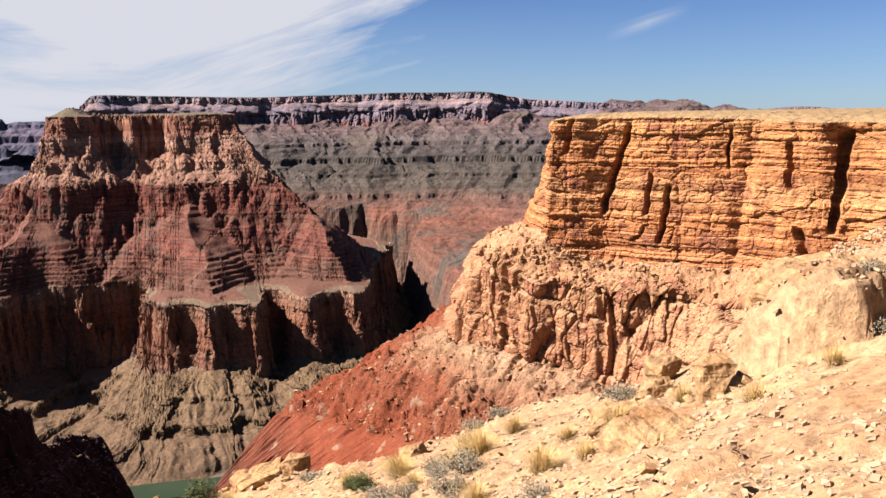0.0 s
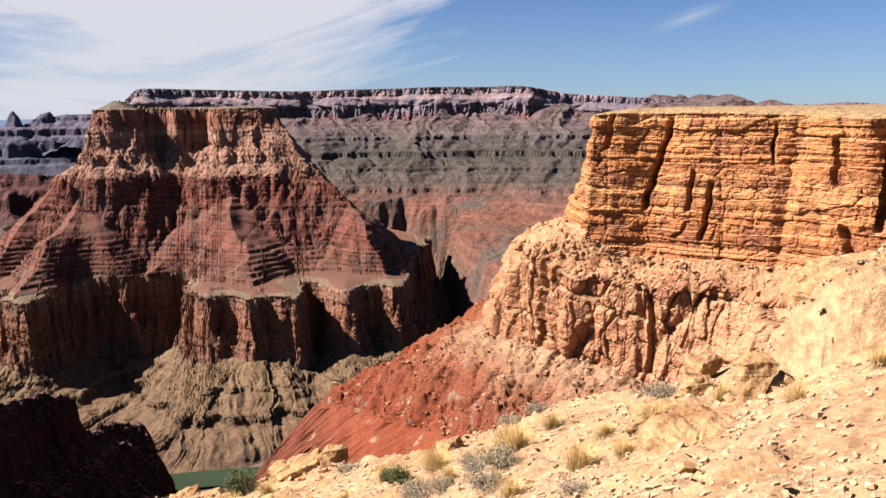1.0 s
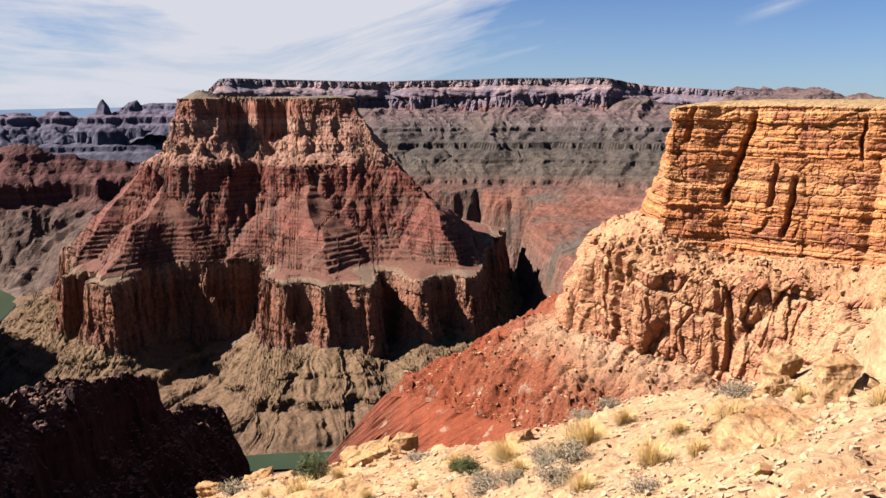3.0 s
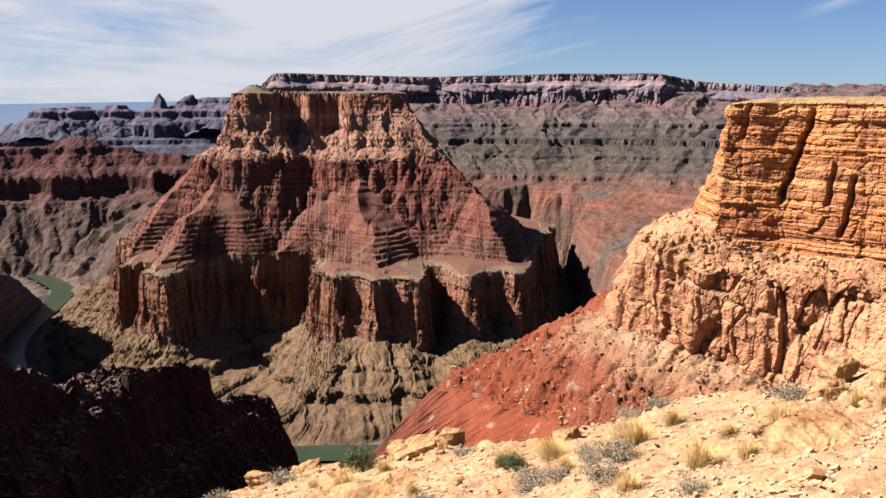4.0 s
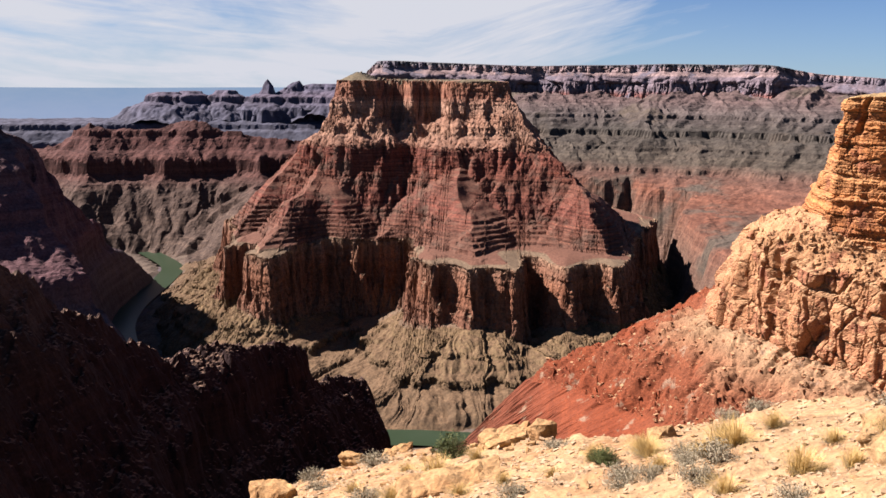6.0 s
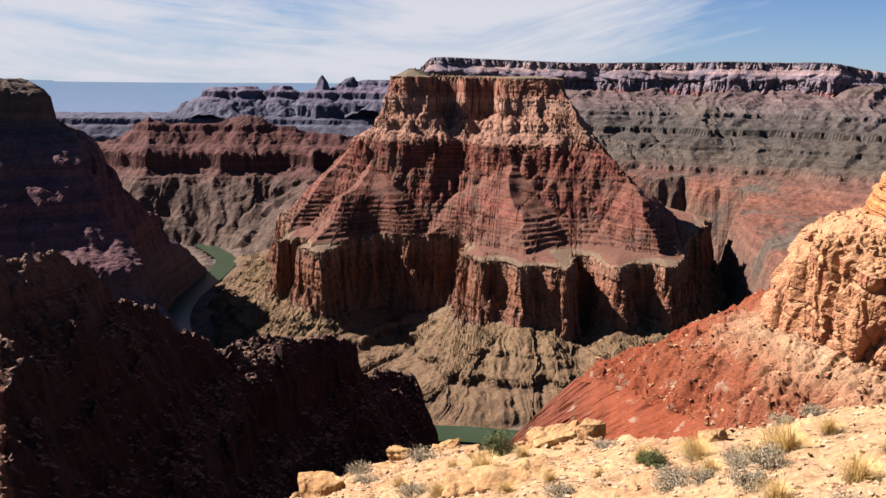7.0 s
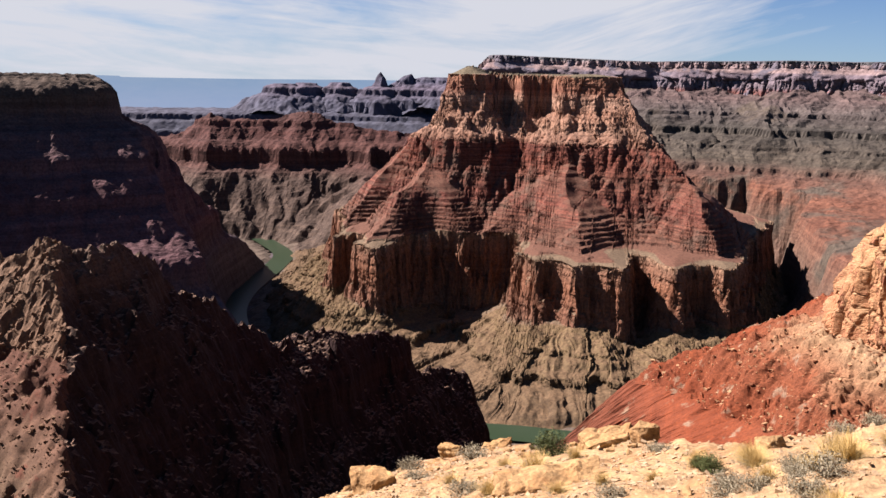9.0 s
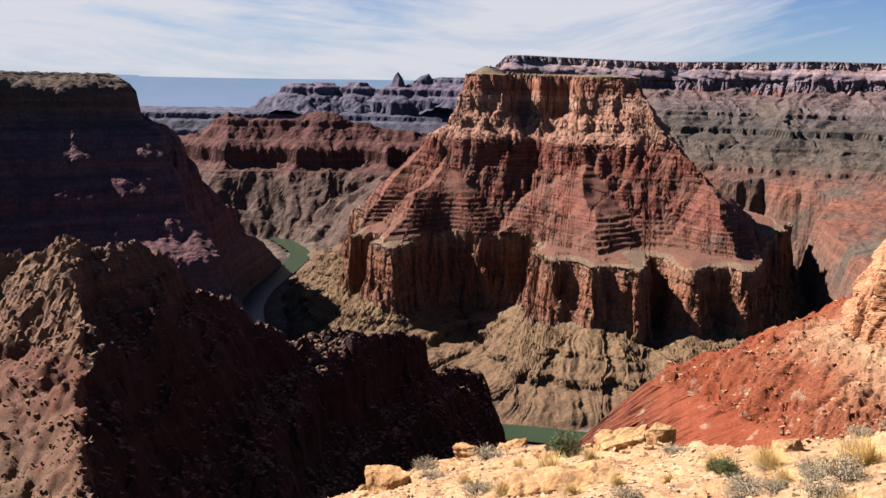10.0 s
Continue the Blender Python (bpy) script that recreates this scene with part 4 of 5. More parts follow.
def red_mesa():
    pl = polar
    spine = [pl(-30, 4600, -320), pl(-26.2, 4380, -275), pl(-24.2, 4340, -162), pl(-23.2, 4330, -205), pl(-21, 4330, -205), pl(-18.8, 4320, -164), pl(-17.8, 4320, -170), pl(-16.4, 4300, -213), pl(-13, 4250, -246), pl(-9, 4250, -262)]
    spurs = [[pl(-24.2, 4340, -180), pl(-25, 4220, -430), pl(-24.6, 4150, -560)], [pl(-21, 4330, -220), pl(-20.9, 4150, -450), pl(-21.4, 3960, -620)],
             [pl(-18.2, 4320, -190), pl(-17.6, 4060, -450), pl(-18.8, 3750, -625)], [pl(-15, 4250, -250), pl(-14.4, 4000, -390), pl(-15.0, 3800, -440), pl(-16.9, 3600, -590)],
             [pl(-22.6, 4330, -210), pl(-22.6, 4240, -430), pl(-23.0, 4100, -590)], [pl(-19.6, 4320, -210), pl(-19.5, 4150, -440), pl(-20.0, 3900, -610)]]

    def height(X, Y):
        z, d, f = crest(X, Y, spine, (0.95, 0.95), 26, 150, (170, 36))
        for s in spurs:
            z = np.maximum(z, crest(X, Y, s, (0.62, 0.62), 22, 110, (90, 26))[0])
        z = z + 26 * ridged(X / 170, Y / 170, 3.0, 4) - 16
        z = terraces(z, [(-425, -290, 0.35), (-245, -196, 0.5)])
        return np.maximum(z + 4 * fbm(X / 25, Y / 25, 3.0, 3), -686)

    P = field(-2650, -500, 3300, 4780, 7.5, height)
    at = np.array((-1500, 3900, -680))
    banded("red_mesa", "low red mesa with grey slopes beyond the river bend", "mesa", P, at, (-245, -425), ["mesa_top", "red_cliff", "grey_slope"], M["mesa"])


red_mesa()

def inner_slopes():
    """The grey and red terraces that climb from the inner gorge to the far rim."""
    gorge = [(700, 1750), (600, 2150), (560, 2500), (600, 2900), (720, 3350), (560, 3560), (100, 3600), (-500, 3700)]

    def height(X, Y):
        wx = X + 60 * fbm(X / 260, Y / 260, 1.0, 4)
        wy = Y + 60 * fbm(X / 260, Y / 260, 5.0, 4)
        d, f, side = to_line(wx, wy, gorge)
        d = d * np.where(side > 0, 1, -1)
        r = np.hypot(X, Y)
        z = -416 + 0.10 * np.maximum(d, 0) + 230 * smooth((r - 3000) / 1700) ** 1.3
        az = np.arctan2(wx, wy)
        z = z + (16 + 52 * smooth((r - 3400) / 700)) * ridged(az * 10, r / 1700, 2.0, 4, 0.48) + 16 * fbm(wx / 420, wy / 420, 4.0, 3) - 10
        z = z + (5 + 17 * smooth((r - 3500) / 500)) * ridged(az * 42, r / 1100, 6.0, 3, 0.55)
        z = terraces(z, [(-345, -300, 0.5), (-262, -240, 0.45), (-215, -170, 0.3), (-140, -112, 0.4)])
        drop = smooth((40 - d) / 90)
        z = z * (1 - drop) - 686 * drop
        return z + 5 * fbm(X / 40, Y / 40, 3.0, 4)

    P = field(-700, 2400, 1600, 4720, 10.0, height)
    at = np.array((900, 3500, -680))
    ob = tagged(part("terraced_slopes", sheet_mesh("terraced_slopes", P - at), M["inner"]), "grey-green and red terraced slopes below the far rim", "slopes", kind="structure")
    ob.location = at


inner_slopes()


def far_rim():
    """The long rim of pale and red cliffs, and the lower plateau that goes on to the side."""
    az = [-7.9, -7.5, -6.9, -3, 0.6, 3, 4.7, 8, 11, 14, 16.7, 19.2, 22, 24.7, 28, 33.3, 35.8, 39.7, 48]
    hi = [70, 105, 128, 122, 112, 110, 114, 118, 123, 121, 118, 80, 62, 45, 20, 0, 10, -15, -30]
    out = [0, 20, 40, 0, 60, -20, 30, 0, 50, 10, 80, -40, 0, 40, 0, 20, 0, 0, 0]
    rr = [4860 - o for o in out]
    top = [polar(a, r, h) for a, r, h in zip(az, rr, hi)]
    pale = [polar(a, r - 14, h - 34) for a, r, h in zip(az, rr, hi)]
    grey = [polar(a, r - 60, h - 95) for a, r, h in zip(az, rr, hi)]
    red = [polar(a, r - 75 - 40 * (i % 2), max(h, 60) - 190) for i, (a, r, h) in enumerate(zip(az, rr, hi))]
    foot = [polar(a, r - 340, -215) for a, r, h in zip(az, rr, hi)]
    P, along, st, sh = loft([top, pale, grey, red, foot], 900, [18, 20, 22, 24])
    Q = relief(P, along, st, sh, [
        dict(flutes=[(150, 16), (52, 10), (24, 5)], rough=[(30, 2)], cracks=[(70, 14), (34, 8)], plates=[(30, 40, 5, 5)]),
        dict(gullies=[(130, 26), (50, 12)], rough=[(50, 4)]),
        dict(flutes=[(170, 28), (60, 14), (26, 6)], rough=[(30, 3)], cracks=[(80, 18), (36, 9)], plates=[(34, 90, 6, 6)]),
        dict(gullies=[(240, 70), (90, 28)], rough=[(60, 8)], steps=(3, 20)),
    ])
    at = np.array((700, 4700, -680))
    owner = thing("far_rim", "long distant canyon rim of pale and red cliffs", "cliff", kind="structure", at=tuple(at))
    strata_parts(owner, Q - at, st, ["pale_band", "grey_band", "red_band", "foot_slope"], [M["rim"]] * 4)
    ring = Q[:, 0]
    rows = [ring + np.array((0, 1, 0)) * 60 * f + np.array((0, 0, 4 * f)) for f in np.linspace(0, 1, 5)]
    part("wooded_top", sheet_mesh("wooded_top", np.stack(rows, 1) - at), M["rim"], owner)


far_rim()


def hazy_plateau():
    az = [-58, -50, -44, -40, -36.5, -35.2, -33, -29.6, -29.4, -25.6, -20, -14.7, -9]
    hi = [-6, -6, -8, -10, -14, -17, -18, -19, -24, -24, -20, -14, -12]
    top = [polar(a, 4930, h) for a, h in zip(az, hi)]
    mid = [polar(a, 4900, h - 70) for a, h in zip(az, hi)]
    low = [polar(a, 4780, -250) for a in az]
    P, along, st, sh = loft([top, mid, low], 500, [16, 20])
    Q = relief(P, along, st, sh, [dict(flutes=[(300, 10)], rough=[(60, 4)]), dict(gullies=[(340, 26), (120, 10)], rough=[(60, 4)])])
    at = np.array((-2200, 4300, -680))
    owner = thing("hazy_plateau", "distant plateau edge along the horizon, glowing blue in place of haze", "plateau", kind="structure", at=tuple(at))
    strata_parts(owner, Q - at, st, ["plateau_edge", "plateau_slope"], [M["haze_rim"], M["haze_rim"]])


hazy_plateau()


def temples():
    """Small far buttes with peaks, on a grey terrace."""
    peaks = [(-19.9, -42, 150), (-18.5, -36, 170), (-16.4, -30, 200), (-13.9, 28, 120), (-12.2, 40, 210), (-10.6, 6, 220), (-9.0, 0, 200)]
    base_r = 4760
    for i, (a, h, wide) in enumerate(peaks):
        cx, cy, _ = polar(a, base_r + 40 * (i % 3), 0)

        def height(X, Y):
            d = np.hypot((X - cx) * (1 + 0.3 * math.sin(i)), (Y - cy))
            d = d + 28 * fbm(X / 70, Y / 70, i * 3.0, 3)
            sharp = 1.5 if i in (3, 4) else 0.65
            z = h - sharp * np.maximum(d - (0 if i in (3, 4) else 55), 0)
            z = np.maximum(z, h - 75 - 0.62 * np.maximum(d - 60, 0) - 2.5 * np.maximum(d - 190, 0))
            z = z + 5 * ridged(X / 90, Y / 90, i, 2) - 2
            z = terraces(z, [(-100, -48, 0.35), (-30, 0, 0.6)])
            return np.maximum(z, -300)

        P = field(cx - 300, cx + 300, cy - 260, cy + 200, 6.0, height)
        at = np.array((cx, cy, -300))
        ob = tagged(part("distant_butte", sheet_mesh("distant_butte", P - at), M["temple"]), "small far butte with a stepped peak, coloured as if in blue haze", "butte", "far buttes")
        ob.location = at


temples()


def far_terrace():
    def height(X, Y):
        r = np.hypot(X, Y)
        z = -330 + 155 * smooth((r - 4330) / 270)
        z = z + 16 * ridged(X / 300, Y / 300, 8.0, 4) - 8
        z = terraces(z, [(-225, -180, 0.4), (-300, -260, 0.4)])
        return z + 4 * fbm(X / 40, Y / 40, 1.0, 3)

    P = field(-3100, -350, 2900, 4880, 11.0, height)
    r = np.hypot(P[..., 0], P[..., 1])
    P[..., 2] = np.where(r < 4930, -689 + (P[..., 2] + 689) * smooth((r - 4250) / 200), -689)
    at = np.array((-1700, 4400, -680))
    ob = tagged(part("far_terrace", sheet_mesh("far_terrace", P - at), M["temple"]), "flat grey terrace far up the canyon, coloured as if hazy", "terrace", kind="structure")
    ob.location = at


far_terrace()


def canyon_floor():
    def height(X, Y):
        d, f, s = to_line(X, Y, RIVER)
        return -692 + 16 * smooth((d - 34) / 26) + 2 * fbm(X / 60, Y / 60, 0, 3)

    P = field(-4900, 4900, -4900, 4900, 35.0, height)
    part("ground", sheet_mesh("ground", P), M["floor"], None, "bare brown canyon floor")
    tagged(bpy.data.objects["ground"], "bare brown canyon floor along the river", "ground", kind="structure")
    line = curve_through([(*p, 0) for p in RIVER], np.linspace(0, len(RIVER) - 1, 300))
    T = np.gradient(line, axis=0)[:, :2]
    T /= np.linalg.norm(T, axis=1)[:, None]
    w = np.linspace(-40, 40, 9)
    W = np.stack([np.stack([line[:, 0] - T[:, 1] * a, line[:, 1] + T[:, 0] * a, np.full(300, -680.0)], -1) for a in w], 1)
    ob = part("river", sheet_mesh("river", W), M["water"], None, "", True)
    tagged(ob, "green river between rock banks", "river", kind="structure")


canyon_floor()

# ---- the rim underfoot ----
EDGE = [(-16, 2), (-10, 12), (-7.0, 21.5), (-6.6, 27.8), (-6.2, 32.5), (-4.9, 33.5), (-3.2, 31.5), (-0.9, 26.5), (0.8, 22.5), (1.6, 20.4), (2.1, 17.2), (2.9, 15.8), (3.9, 16.2), (4.7, 14.9), (5.2, 13.4),
        (5.7, 12.3), (6.2, 11.6), (7.0, 11.6), (9, 14), (12, 18), (18, 24), (60, 60)]


def lie(x, y):
    """The lie of the ground before stones and edges."""
    return -1.62 - 0.345 * np.maximum(y, 0) - 0.03 * np.minimum(y, 0) + 0.30 * np.clip(x, -30, 30)


OUTCROP = [(5.3, 8.45), (5.45, 8.05), (5.75, 7.7), (6.2, 7.55), (7.4, 8.3), (9.6, 10.4), (9.8, 13.2), (7.9, 11.6), (7.05, 11.0), (6.15, 9.7)]


def outcrop(X, Y):
    """How far a bedded ledge of rock stands out of the ground."""
    d = to_line(X, Y, OUTCROP + OUTCROP[:1])[0]
    d = np.where(inside(X, Y, OUTCROP), d, -d) + 0.10 * fbm(X / 0.8, Y / 0.8, 5.0, 3)
    pick, near = cells(X / 0.75 + 0.3 * pn(X, Y, 4.0), Y / 0.95 + 0.3 * pn(X, Y, 8.0), 5)
    block = (0.16 * (pick - 0.5) - 0.14 * np.clip(1 - near / 0.07, 0, 1)) * smooth((d - 0.05) / 0.1)
    return (block + 0.62 * smooth(d / 0.10) + 0.16 * smooth((d - 0.30) / 0.12) + 0.12 * smooth((d - 0.75) / 0.15)) * (1 - 0.85 * smooth((X - 6.2) / 2.4))


def ground_height(X, Y):
    z = lie(X, Y) + outcrop(X, Y)
    d, f, side = to_line(X, Y, EDGE)
    d = d * side + 0.5 * fbm(X / 2.2, Y / 2.2, 3.0, 3)
    z = z + 0.16 * fbm(X / 2.6, Y / 2.6, 1.0, 4) + 0.05 * fbm(X / 0.5, Y / 0.5, 2.0, 3)
    # patches of broken slabs between the gravel
    pick, near = cells(X / 0.62 + 0.35 * pn(X / 0.9, Y / 0.9, 3.0), Y / 0.5 + 0.35 * pn(X / 0.9, Y / 0.9, 6.0), 9)
    z = z + smooth((fbm(X / 1.9, Y / 1.9, 12.0, 2) + 0.25) / 0.3) * (0.10 * (pick - 0.5) - 0.05 * np.clip(1 - near / 0.10, 0, 1))
    # broken ledges along the brink
    over = np.maximum(-d, 0)
    z = z - np.minimum(1.9 * over + 0.6 * smooth(over / 0.5), 60)
    return z


def ground_at(x, y):
    return float(ground_height(np.array([float(x)]), np.array([float(y)]))[0])


def rim_ground():
    P = field(-10, 16, -5, 36, 0.085, ground_height)
    ob = part("rim_ground", sheet_mesh("rim_ground", P), M["ground"], None, "", True)
    tagged(ob, "pale stony limestone ground at the brink", "ground", kind="structure")

    def brink(X, Y):
        z = lie(X, Y)
        d, f, side = to_line(X, Y, EDGE)
        over = np.maximum(-(d * side) + 2.5 * fbm(X / 12, Y / 12, 3.0, 3), 0)
        z = z - 1.2 - 2.6 * over - 3 * ridged(X / 14, Y / 14, 1.0, 3) * smooth(over / 6)
        return np.maximum(z, -255 + 6 * fbm(X / 20, Y / 20, 1.0, 3))

    P = field(-150, 110, -8, 190, 1.2, brink)
    ob = part("brink_cliff", sheet_mesh("brink_cliff", P), M["wall_top"], None, "")
    tagged(ob, "yellow limestone cliff dropping below the brink", "cliff", kind="structure")

    def far(X, Y):
        return -3.2 + 5 * smooth((-Y - 10) / 200) + 0.8 * fbm(X / 30, Y / 30, 1.0, 4) - 1.5 + 0.30 * np.clip(X, -30, 30) * smooth((Y + 120) / 120)

    P = field(-1500, 1500, -2600, -4, 15.0, far)
    ob = part("plateau", sheet_mesh("plateau", P), M["ground"], None, "", True)
    tagged(ob, "flat pale plateau behind the brink", "ground", kind="structure")


rim_ground()


def boulder_mesh(seed, size, angular=0.6, cuts=4):
    """A weathered block: a hull of scattered points, cut finer and roughened."""
    rng = random.Random(seed)
    bm = bmesh.new()
    for _ in range(26):
        p = Vector([rng.uniform(-1, 1) for _ in range(3)])
        m = max(abs(c) for c in p)
        p = p.lerp(p / m, angular)
        bm.verts.new((p.x * size[0] / 2, p.y * size[1] / 2, p.z * size[2] / 2))
    hull = bmesh.ops.convex_hull(bm, input=bm.verts[:])
    bmesh.ops.delete(bm, geom=[v for v in hull["geom_interior"] if isinstance(v, bmesh.types.BMVert)], context="VERTS")
    bmesh.ops.triangulate(bm, faces=bm.faces[:])
    for _ in range(cuts):
        bmesh.ops.subdivide_edges(bm, edges=[e for e in bm.edges if e.calc_length() > min(size) * 0.10], cuts=1, use_grid_fill=True)
        bmesh.ops.triangulate(bm, faces=bm.faces[:])
        if len(bm.verts) > 2600:
            break
    bm.verts.ensure_lookup_table()
    co = np.array([v.co for v in bm.verts])
    nr = np.array([v.normal for v in bm.verts])
    s = (size[0] * size[1] * size[2]) ** (1 / 3)
    q = co / s + seed * 3.7
    d = 0.06 * s * fbm(q[:, 0] * 2.2, q[:, 1] * 2.2, q[:, 2] * 2.2, 4, 0.55)
    lay = np.floor(co[:, 2] / (0.14 * s) + 0.6 * fbm(q[:, 0], q[:, 1], 0, 2))
    d = d + 0.035 * s * (hashed(lay, seed) - 0.5)
    d = d - 0.035 * s * np.clip(1 - np.abs(pn(q[:, 0] * 1.6, q[:, 1] * 1.6, q[:, 2] * 0.7)) / 0.06, 0, 1)
    co = co + nr * d[:, None]
    for v, p in zip(bm.verts, co):
        v.co = p
    mesh = bpy.data.meshes.new("boulder")
    bm.to_mesh(mesh)
    bm.free()
    return mesh


def boulder(seed, x, y, size, turn=0.0, sink=0.3, label="pale yellow weathered limestone boulder on the stony ground", tilt=0.0, angular=0.75):
    ob = part("boulder", boulder_mesh(seed, size, angular), M["stone"])
    ob.location = (x, y, ground_at(x, y) + size[2] * (0.5 - sink))
    ob.rotation_euler = (radians(tilt), radians(-10), radians(turn))
    return tagged(ob, label, "boulder", "boulders on the brink")


boulder(3, 0.55, 21.6, (1.55, 1.0, 0.62), 8, 0.25, "long pale limestone boulder at the brink")
boulder(8, 1.35, 20.6, (0.62, 0.6, 0.62), 30, 0.22, "upright cracked limestone block beside a longer boulder")
boulder(12, -5.4, 21.6, (1.2, 0.9, 1.0), 20, 0.30, "tall pale limestone block on the brink")
boulder(14, -4.5, 29.5, (1.1, 0.8, 0.6), -10, 0.3)
boulder(19, -0.6, 14.6, (1.9, 1.3, 0.55), 5, 0.45, "low pale limestone slab half sunk in gravel")
boulder(27, 5.0, 8.3, (0.42, 0.36, 0.58), -14, 0.25, "leaning tan limestone block below an outcrop", -8, 0.92)
boulder(37, 3.75, 7.3, (1.0, 0.75, 0.34), 30, 0.42, "low pale limestone slab half sunk in gravel", 4, 0.7)
boulder(41, 3.85, 8.35, (0.60, 0.5, 0.36), 60, 0.35, "rounded tan limestone block in gravel", 0, 0.6)
boulder(43, 4.15, 8.9, (0.55, 0.5, 0.45), 15, 0.35)
boulder(47, 5.6, 10.6, (0.5, 0.45, 0.42), 33, 0.3)
boulder(59, 9.2, 12.2, (2.2, 1.6, 0.9), 25, 0.4)
boulder(61, 5.0, 9.7, (0.42, 0.36, 0.4), 5, 0.3)
boulder(67, 3.0, 14.6, (0.5, 0.4, 0.3), 5, 0.3)
boulder(71, -3.1, 30.2, (1.3, 0.9, 0.5), 15, 0.4)


def stones():
    """Loose stones that can be told apart, on five shared shapes."""
    rng = random.Random(5)
    shapes = [boulder_mesh(100 + i, (1.0, 0.85, 0.65), 0.45, 1) for i in range(5)]
    for m in shapes:
        m.materials.append(M["stone"])
    count = 0
    while count < 270:
        y = rng.uniform(5, 30)
        x = rng.uniform(-7, 9)
        d, f, side = to_line(np.array([x]), np.array([y]), EDGE)
        if side[0] < 0 or d[0] < 0.15:
            continue
        ob = new("stone", shapes[rng.randrange(5)])
        s = rng.choice([0.05, 0.06, 0.08, 0.11, 0.17]) * (0.55 + y / 20)
        ob.scale = (s, s * rng.uniform(0.7, 1.1), s * rng.uniform(0.7, 1.1))
        ob.location = (x, y, ground_at(x, y) + 0.12 * s)
        ob.rotation_euler = (rng.uniform(-0.4, 0.4), rng.uniform(-0.4, 0.4), rng.uniform(0, 6.3))
        tagged(ob, "angular pale limestone stone lying on gravel", "stone", "loose stones")
        count += 1


stones()


def gravel():
    rng = np.random.default_rng(4)
    n = 44000
    r = 4 + 30 * rng.random(n) ** 1.35
    a = np.radians(rng.uniform(-30, 50, n))
    x, y = r * np.sin(a), r * np.cos(a)
    d, f, side = to_line(x, y, EDGE)
    keep = (side > 0) & (d > 0.05)
    # stones gather in drifts
    keep &= fbm(x / 1.6, y / 1.6, 6.0, 3) + rng.normal(0, 0.45, n) > -0.15
    x, y, r = x[keep], y[keep], r[keep]
    z = ground_height(x, y)
    n = len(x)
    size = (0.012 + 0.048 * rng.random(n) ** 2.6) * (0.75 + r / 22)
    ob = part("gravel", rubble_mesh("gravel", np.stack([x, y, z + size * 0.15], -1), size, 8), M["gravel"])
    tagged(ob, "loose pale limestone gravel and chips", "gravel", kind="stuff")


gravel()


def tuft_mesh(seed, blades, height, spread, width, droop):
    """Thin curved blades rising from one root."""
    rng = np.random.default_rng(seed)
    V, F = [], []
    for i in range(blades):
        a, lean = rng.uniform(0, 6.283), rng.random() ** 0.7
        h = height * rng.uniform(0.55, 1.0) * (1 - 0.35 * lean)
        out = spread * lean
        root = rng.normal(0, 0.12 * spread, 2)
        dirn = np.array((math.cos(a), math.sin(a)))
        sidew = np.array((-dirn[1], dirn[0])) * width
        b = len(V)
        for j in range(4):
            f = j / 3
            p = root + dirn * out * f ** 1.3
            z = h * (f - droop * lean * f * f * 0.6)
            w = sidew * (1 - f * 0.85)
            V += [(p[0] - w[0], p[1] - w[1], z), (p[0] + w[0], p[1] + w[1], z)]
        for j in range(3):
            q = b + 2 * j
            F.append((q, q + 1, q + 3, q + 2))
    return mesh_of("blades", V, F)


def brush_mesh(seed, twigs, height, spread, leaf):
    """A low bush: many small leaf flakes along branching twigs."""
    rng = np.random.default_rng(seed)
    V, F = [], []
    for i in range(twigs):
        a, lean = rng.uniform(0, 6.283), rng.random() ** 0.5
        tip = np.array((math.cos(a) * spread * lean, math.sin(a) * spread * lean, height * (1 - 0.55 * lean * lean) * rng.uniform(0.6, 1.05)))
        for j in range(7):
            p = tip * rng.uniform(0.45, 1.0) + rng.normal(0, 0.05 * spread, 3)
            p[2] = max(p[2], 0.02)
            u, w = rng.normal(size=3), rng.normal(size=3)
            u = u / np.linalg.norm(u) * leaf * rng.uniform(0.6, 1.5)
            w = w / np.linalg.norm(w) * leaf * 0.5
            b = len(V)
            V += [tuple(p - u), tuple(p + w), tuple(p + u), tuple(p - w)]
            F.append((b, b + 1, b + 2, b + 3))
    return mesh_of("leaves", V, F)


def stems_mesh(seed, n, height, spread):
    rng = np.random.default_rng(seed)
    V, F = [], []
    for i in range(n):
        a, lean = rng.uniform(0, 6.283), rng.random() ** 0.5
        tip = np.array((math.cos(a) * spread * lean, math.sin(a) * spread * lean, height * (1 - 0.5 * lean)))
        b, w = len(V), 0.012
        for q, t in ((np.zeros(3), w), (tip * 0.9, w * 0.3)):
            V += [tuple(q + np.array((t, 0, 0))), tuple(q + np.array((-t / 2, t * 0.87, 0))), tuple(q + np.array((-t / 2, -t * 0.87, 0)))]
        for j in range(3):
            F.append((b + j, b + (j + 1) % 3, b + 3 + (j + 1) % 3, b + 3 + j))
    return mesh_of("stems", V, F)


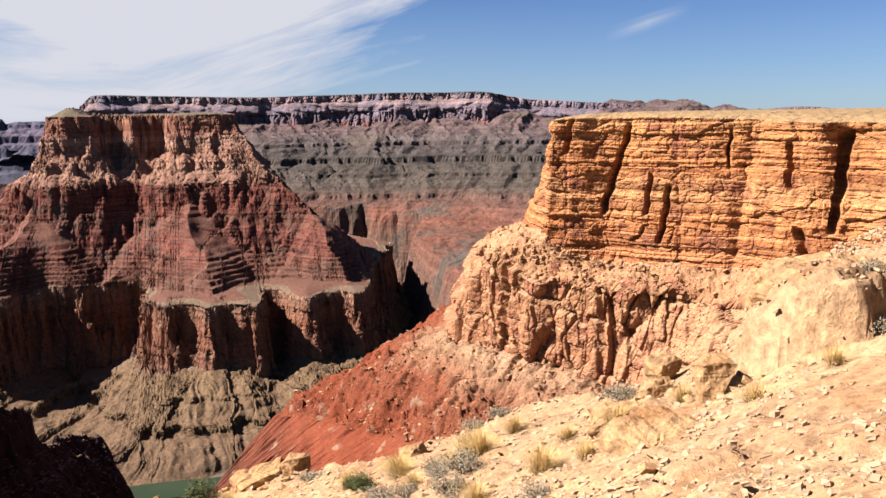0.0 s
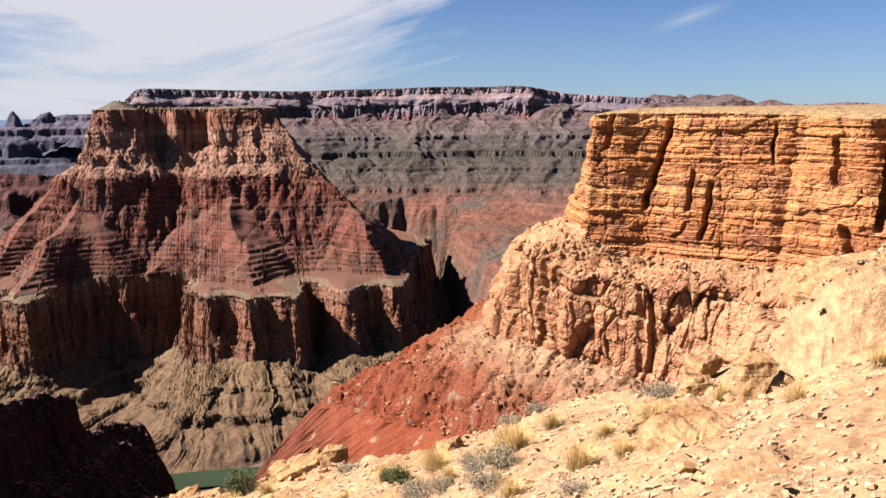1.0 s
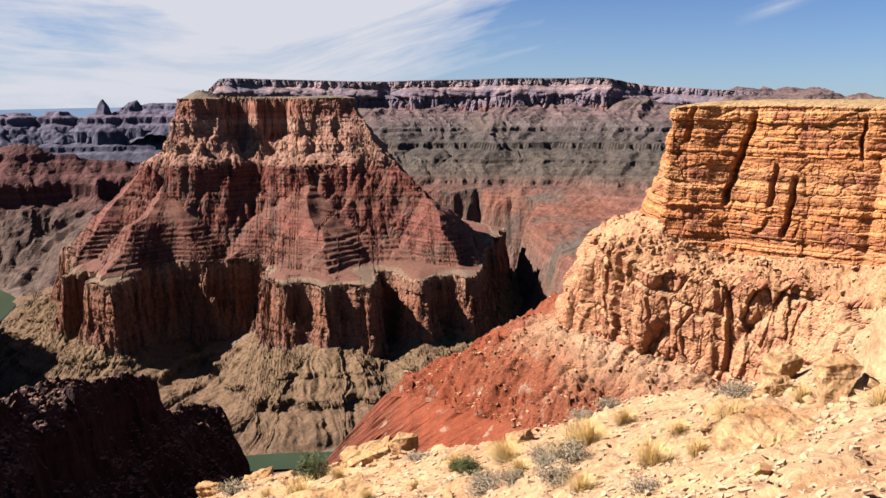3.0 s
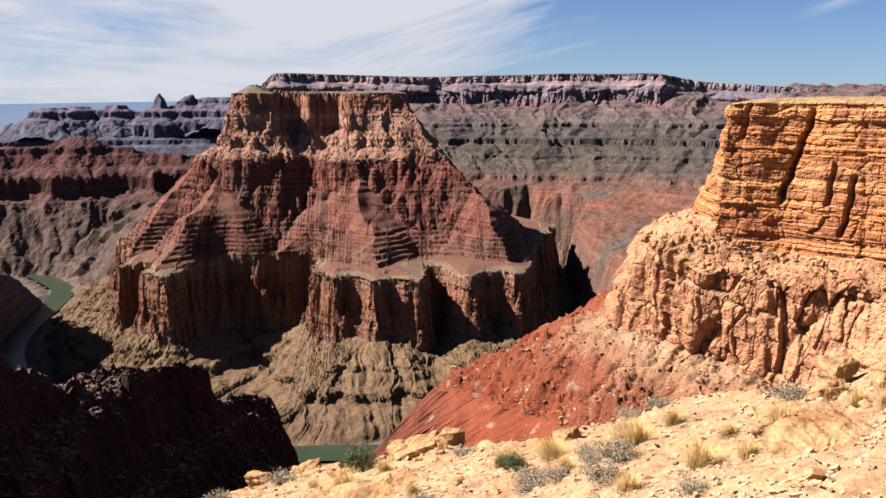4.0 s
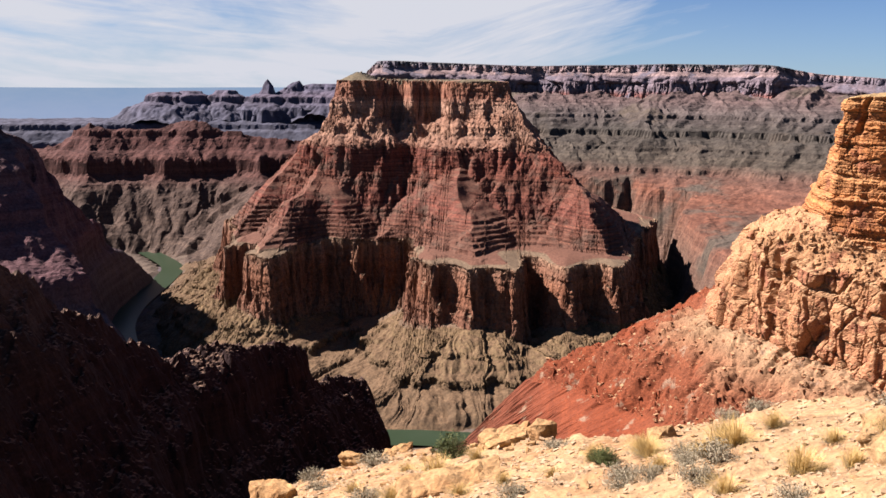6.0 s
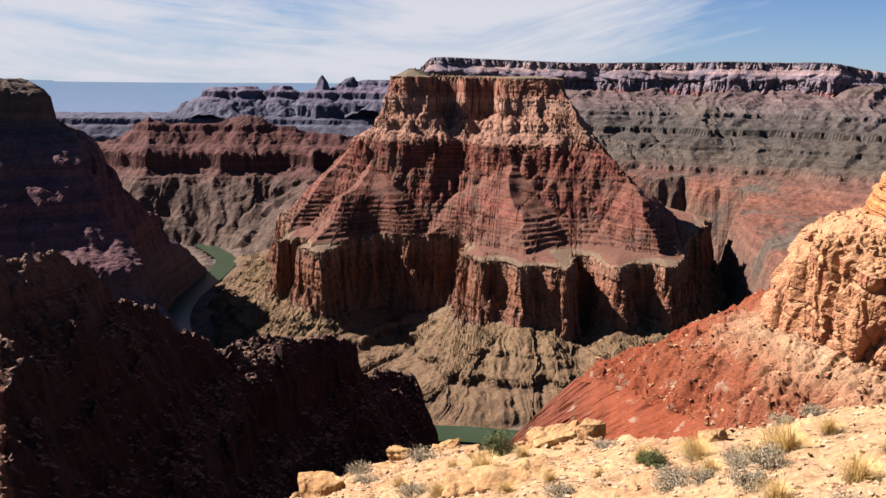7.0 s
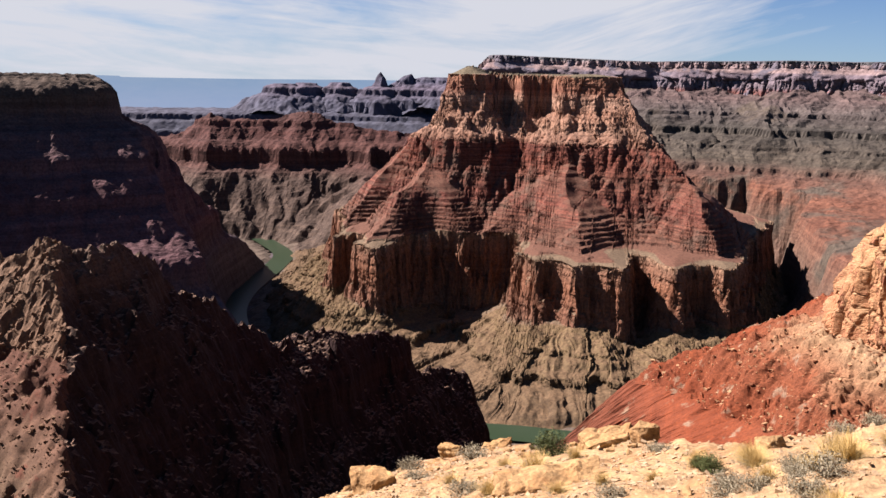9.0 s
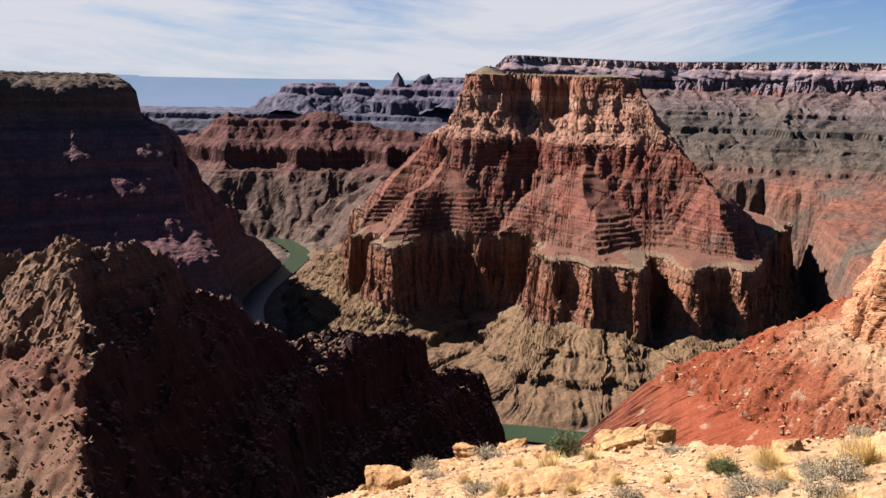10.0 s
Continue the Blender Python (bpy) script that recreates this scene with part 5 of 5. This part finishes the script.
def plants():
    kinds = {
        "straw": ("grass_tuft", "dry straw-coloured bunch grass on stony ground", "grass", [("foliage", tuft_mesh(1, 420, 0.78, 0.62, 0.006, 0.7), M["straw"]), ("dead_foliage", tuft_mesh(2, 130, 0.40, 0.60, 0.007, 0.9), M["grey_brush"])]),
        "grey": ("brush", "low grey-green desert brush on stony ground", "shrub", [("foliage", brush_mesh(3, 260, 0.50, 0.62, 0.026), M["grey_brush"]), ("woody_base", stems_mesh(4, 60, 0.45, 0.55), M["twig"])]),
        "green": ("green_shrub", "small dark green desert shrub on stony ground", "shrub", [("foliage", brush_mesh(5, 420, 1.0, 0.55, 0.030), M["green_brush"]), ("woody_base", stems_mesh(6, 40, 0.9, 0.5), M["twig"])]),
    }
    spots = {
        "straw": [(3.9, 11.8, .33), (4.7, 7.1, .40), (3.8, 8.1, .42), (3.3, 11.5, .31), (4.9, 8.8, .32), (3.0, 8.2, .42), (2.3, 12.7, .40), (2.3, 8.2, .38), (3.8, 7.2, .22), (-2.0, 21.8, .45), (-1.6, 14.6, .5),
                  (-0.9, 16.0, .7), (3.0, 10.4, .45), (2.3, 12.1, .42), (2.7, 10.8, .3), (-2.9, 18.6, .5), (1.0, 12.6, .3), (-0.2, 18.5, .4), (5.6, 7.2, .3),
                  (-2.0, 21.9, 0.36), (1.7, 13.3, 0.4), (2.3, 12.3, 0.5), (3.0, 10.8, 0.6), (2.8, 11.0, 0.35), (2.2, 10.7, 0.3), (0.3, 13.2, 0.3), (-0.4, 13.7, 0.35), (3.5, 7.5, 0.3), (3.4, 8.0, 0.28), (4.3, 8.7, 0.3), (3.8, 9.5, 0.28)],
        "grey": [(2.6, 11.1, .42), (1.8, 11.0, .46), (2.0, 10.3, .4), (4.9, 10.4, .45), (4.5, 14.4, .46), (6.5, 7.7, .45), (4.3, 9.7, .22), (2.6, 9.8, .48), (2.5, 6.9, .3), (-4.3, 21.8, .8), (-3.4, 26.3, 1.1),
                 (-2.1, 15.1, .6), (1.7, 10.5, .48), (2.5, 10.5, .4), (2.3, 9.3, .46), (1.6, 17.3, .47), (-5.2, 25.4, .8), (6.9, 8.4, .4), (3.6, 13.0, .35), (0.4, 11.2, .4), (4.1, 14.7, 0.4), (1.4, 17.6, 0.4)],
        "green": [(4.8, 15.0, .25), (1.7, 12.8, .36), (-0.85, 22.3, 1.0), (1.75, 12.2, .36)],
    }
    rng = random.Random(9)
    for kind, (name, label, cat, parts) in kinds.items():
        first = None
        for x, y, w in spots[kind]:
            m = pose(x, y, ground_at(x, y) - 0.02, rng.uniform(-6, 6), rng.uniform(-6, 6), rng.uniform(0, 360))
            s = w * {"straw": 1.35, "grey": 1.15, "green": 1.0}[kind] * rng.uniform(0.9, 1.1)
            if first is None:
                first = thing(name, label, cat, name.replace("_", " ") + "s on the brink")
                for pname, mesh, mat in parts:
                    part(pname, mesh, mat, first)
                first.matrix_basis = m @ Matrix.Diagonal((s, s, s, 1))
            else:
                ob = copy_thing(first, m)
                ob.scale = (s, s, s * rng.uniform(0.85, 1.1))


plants()
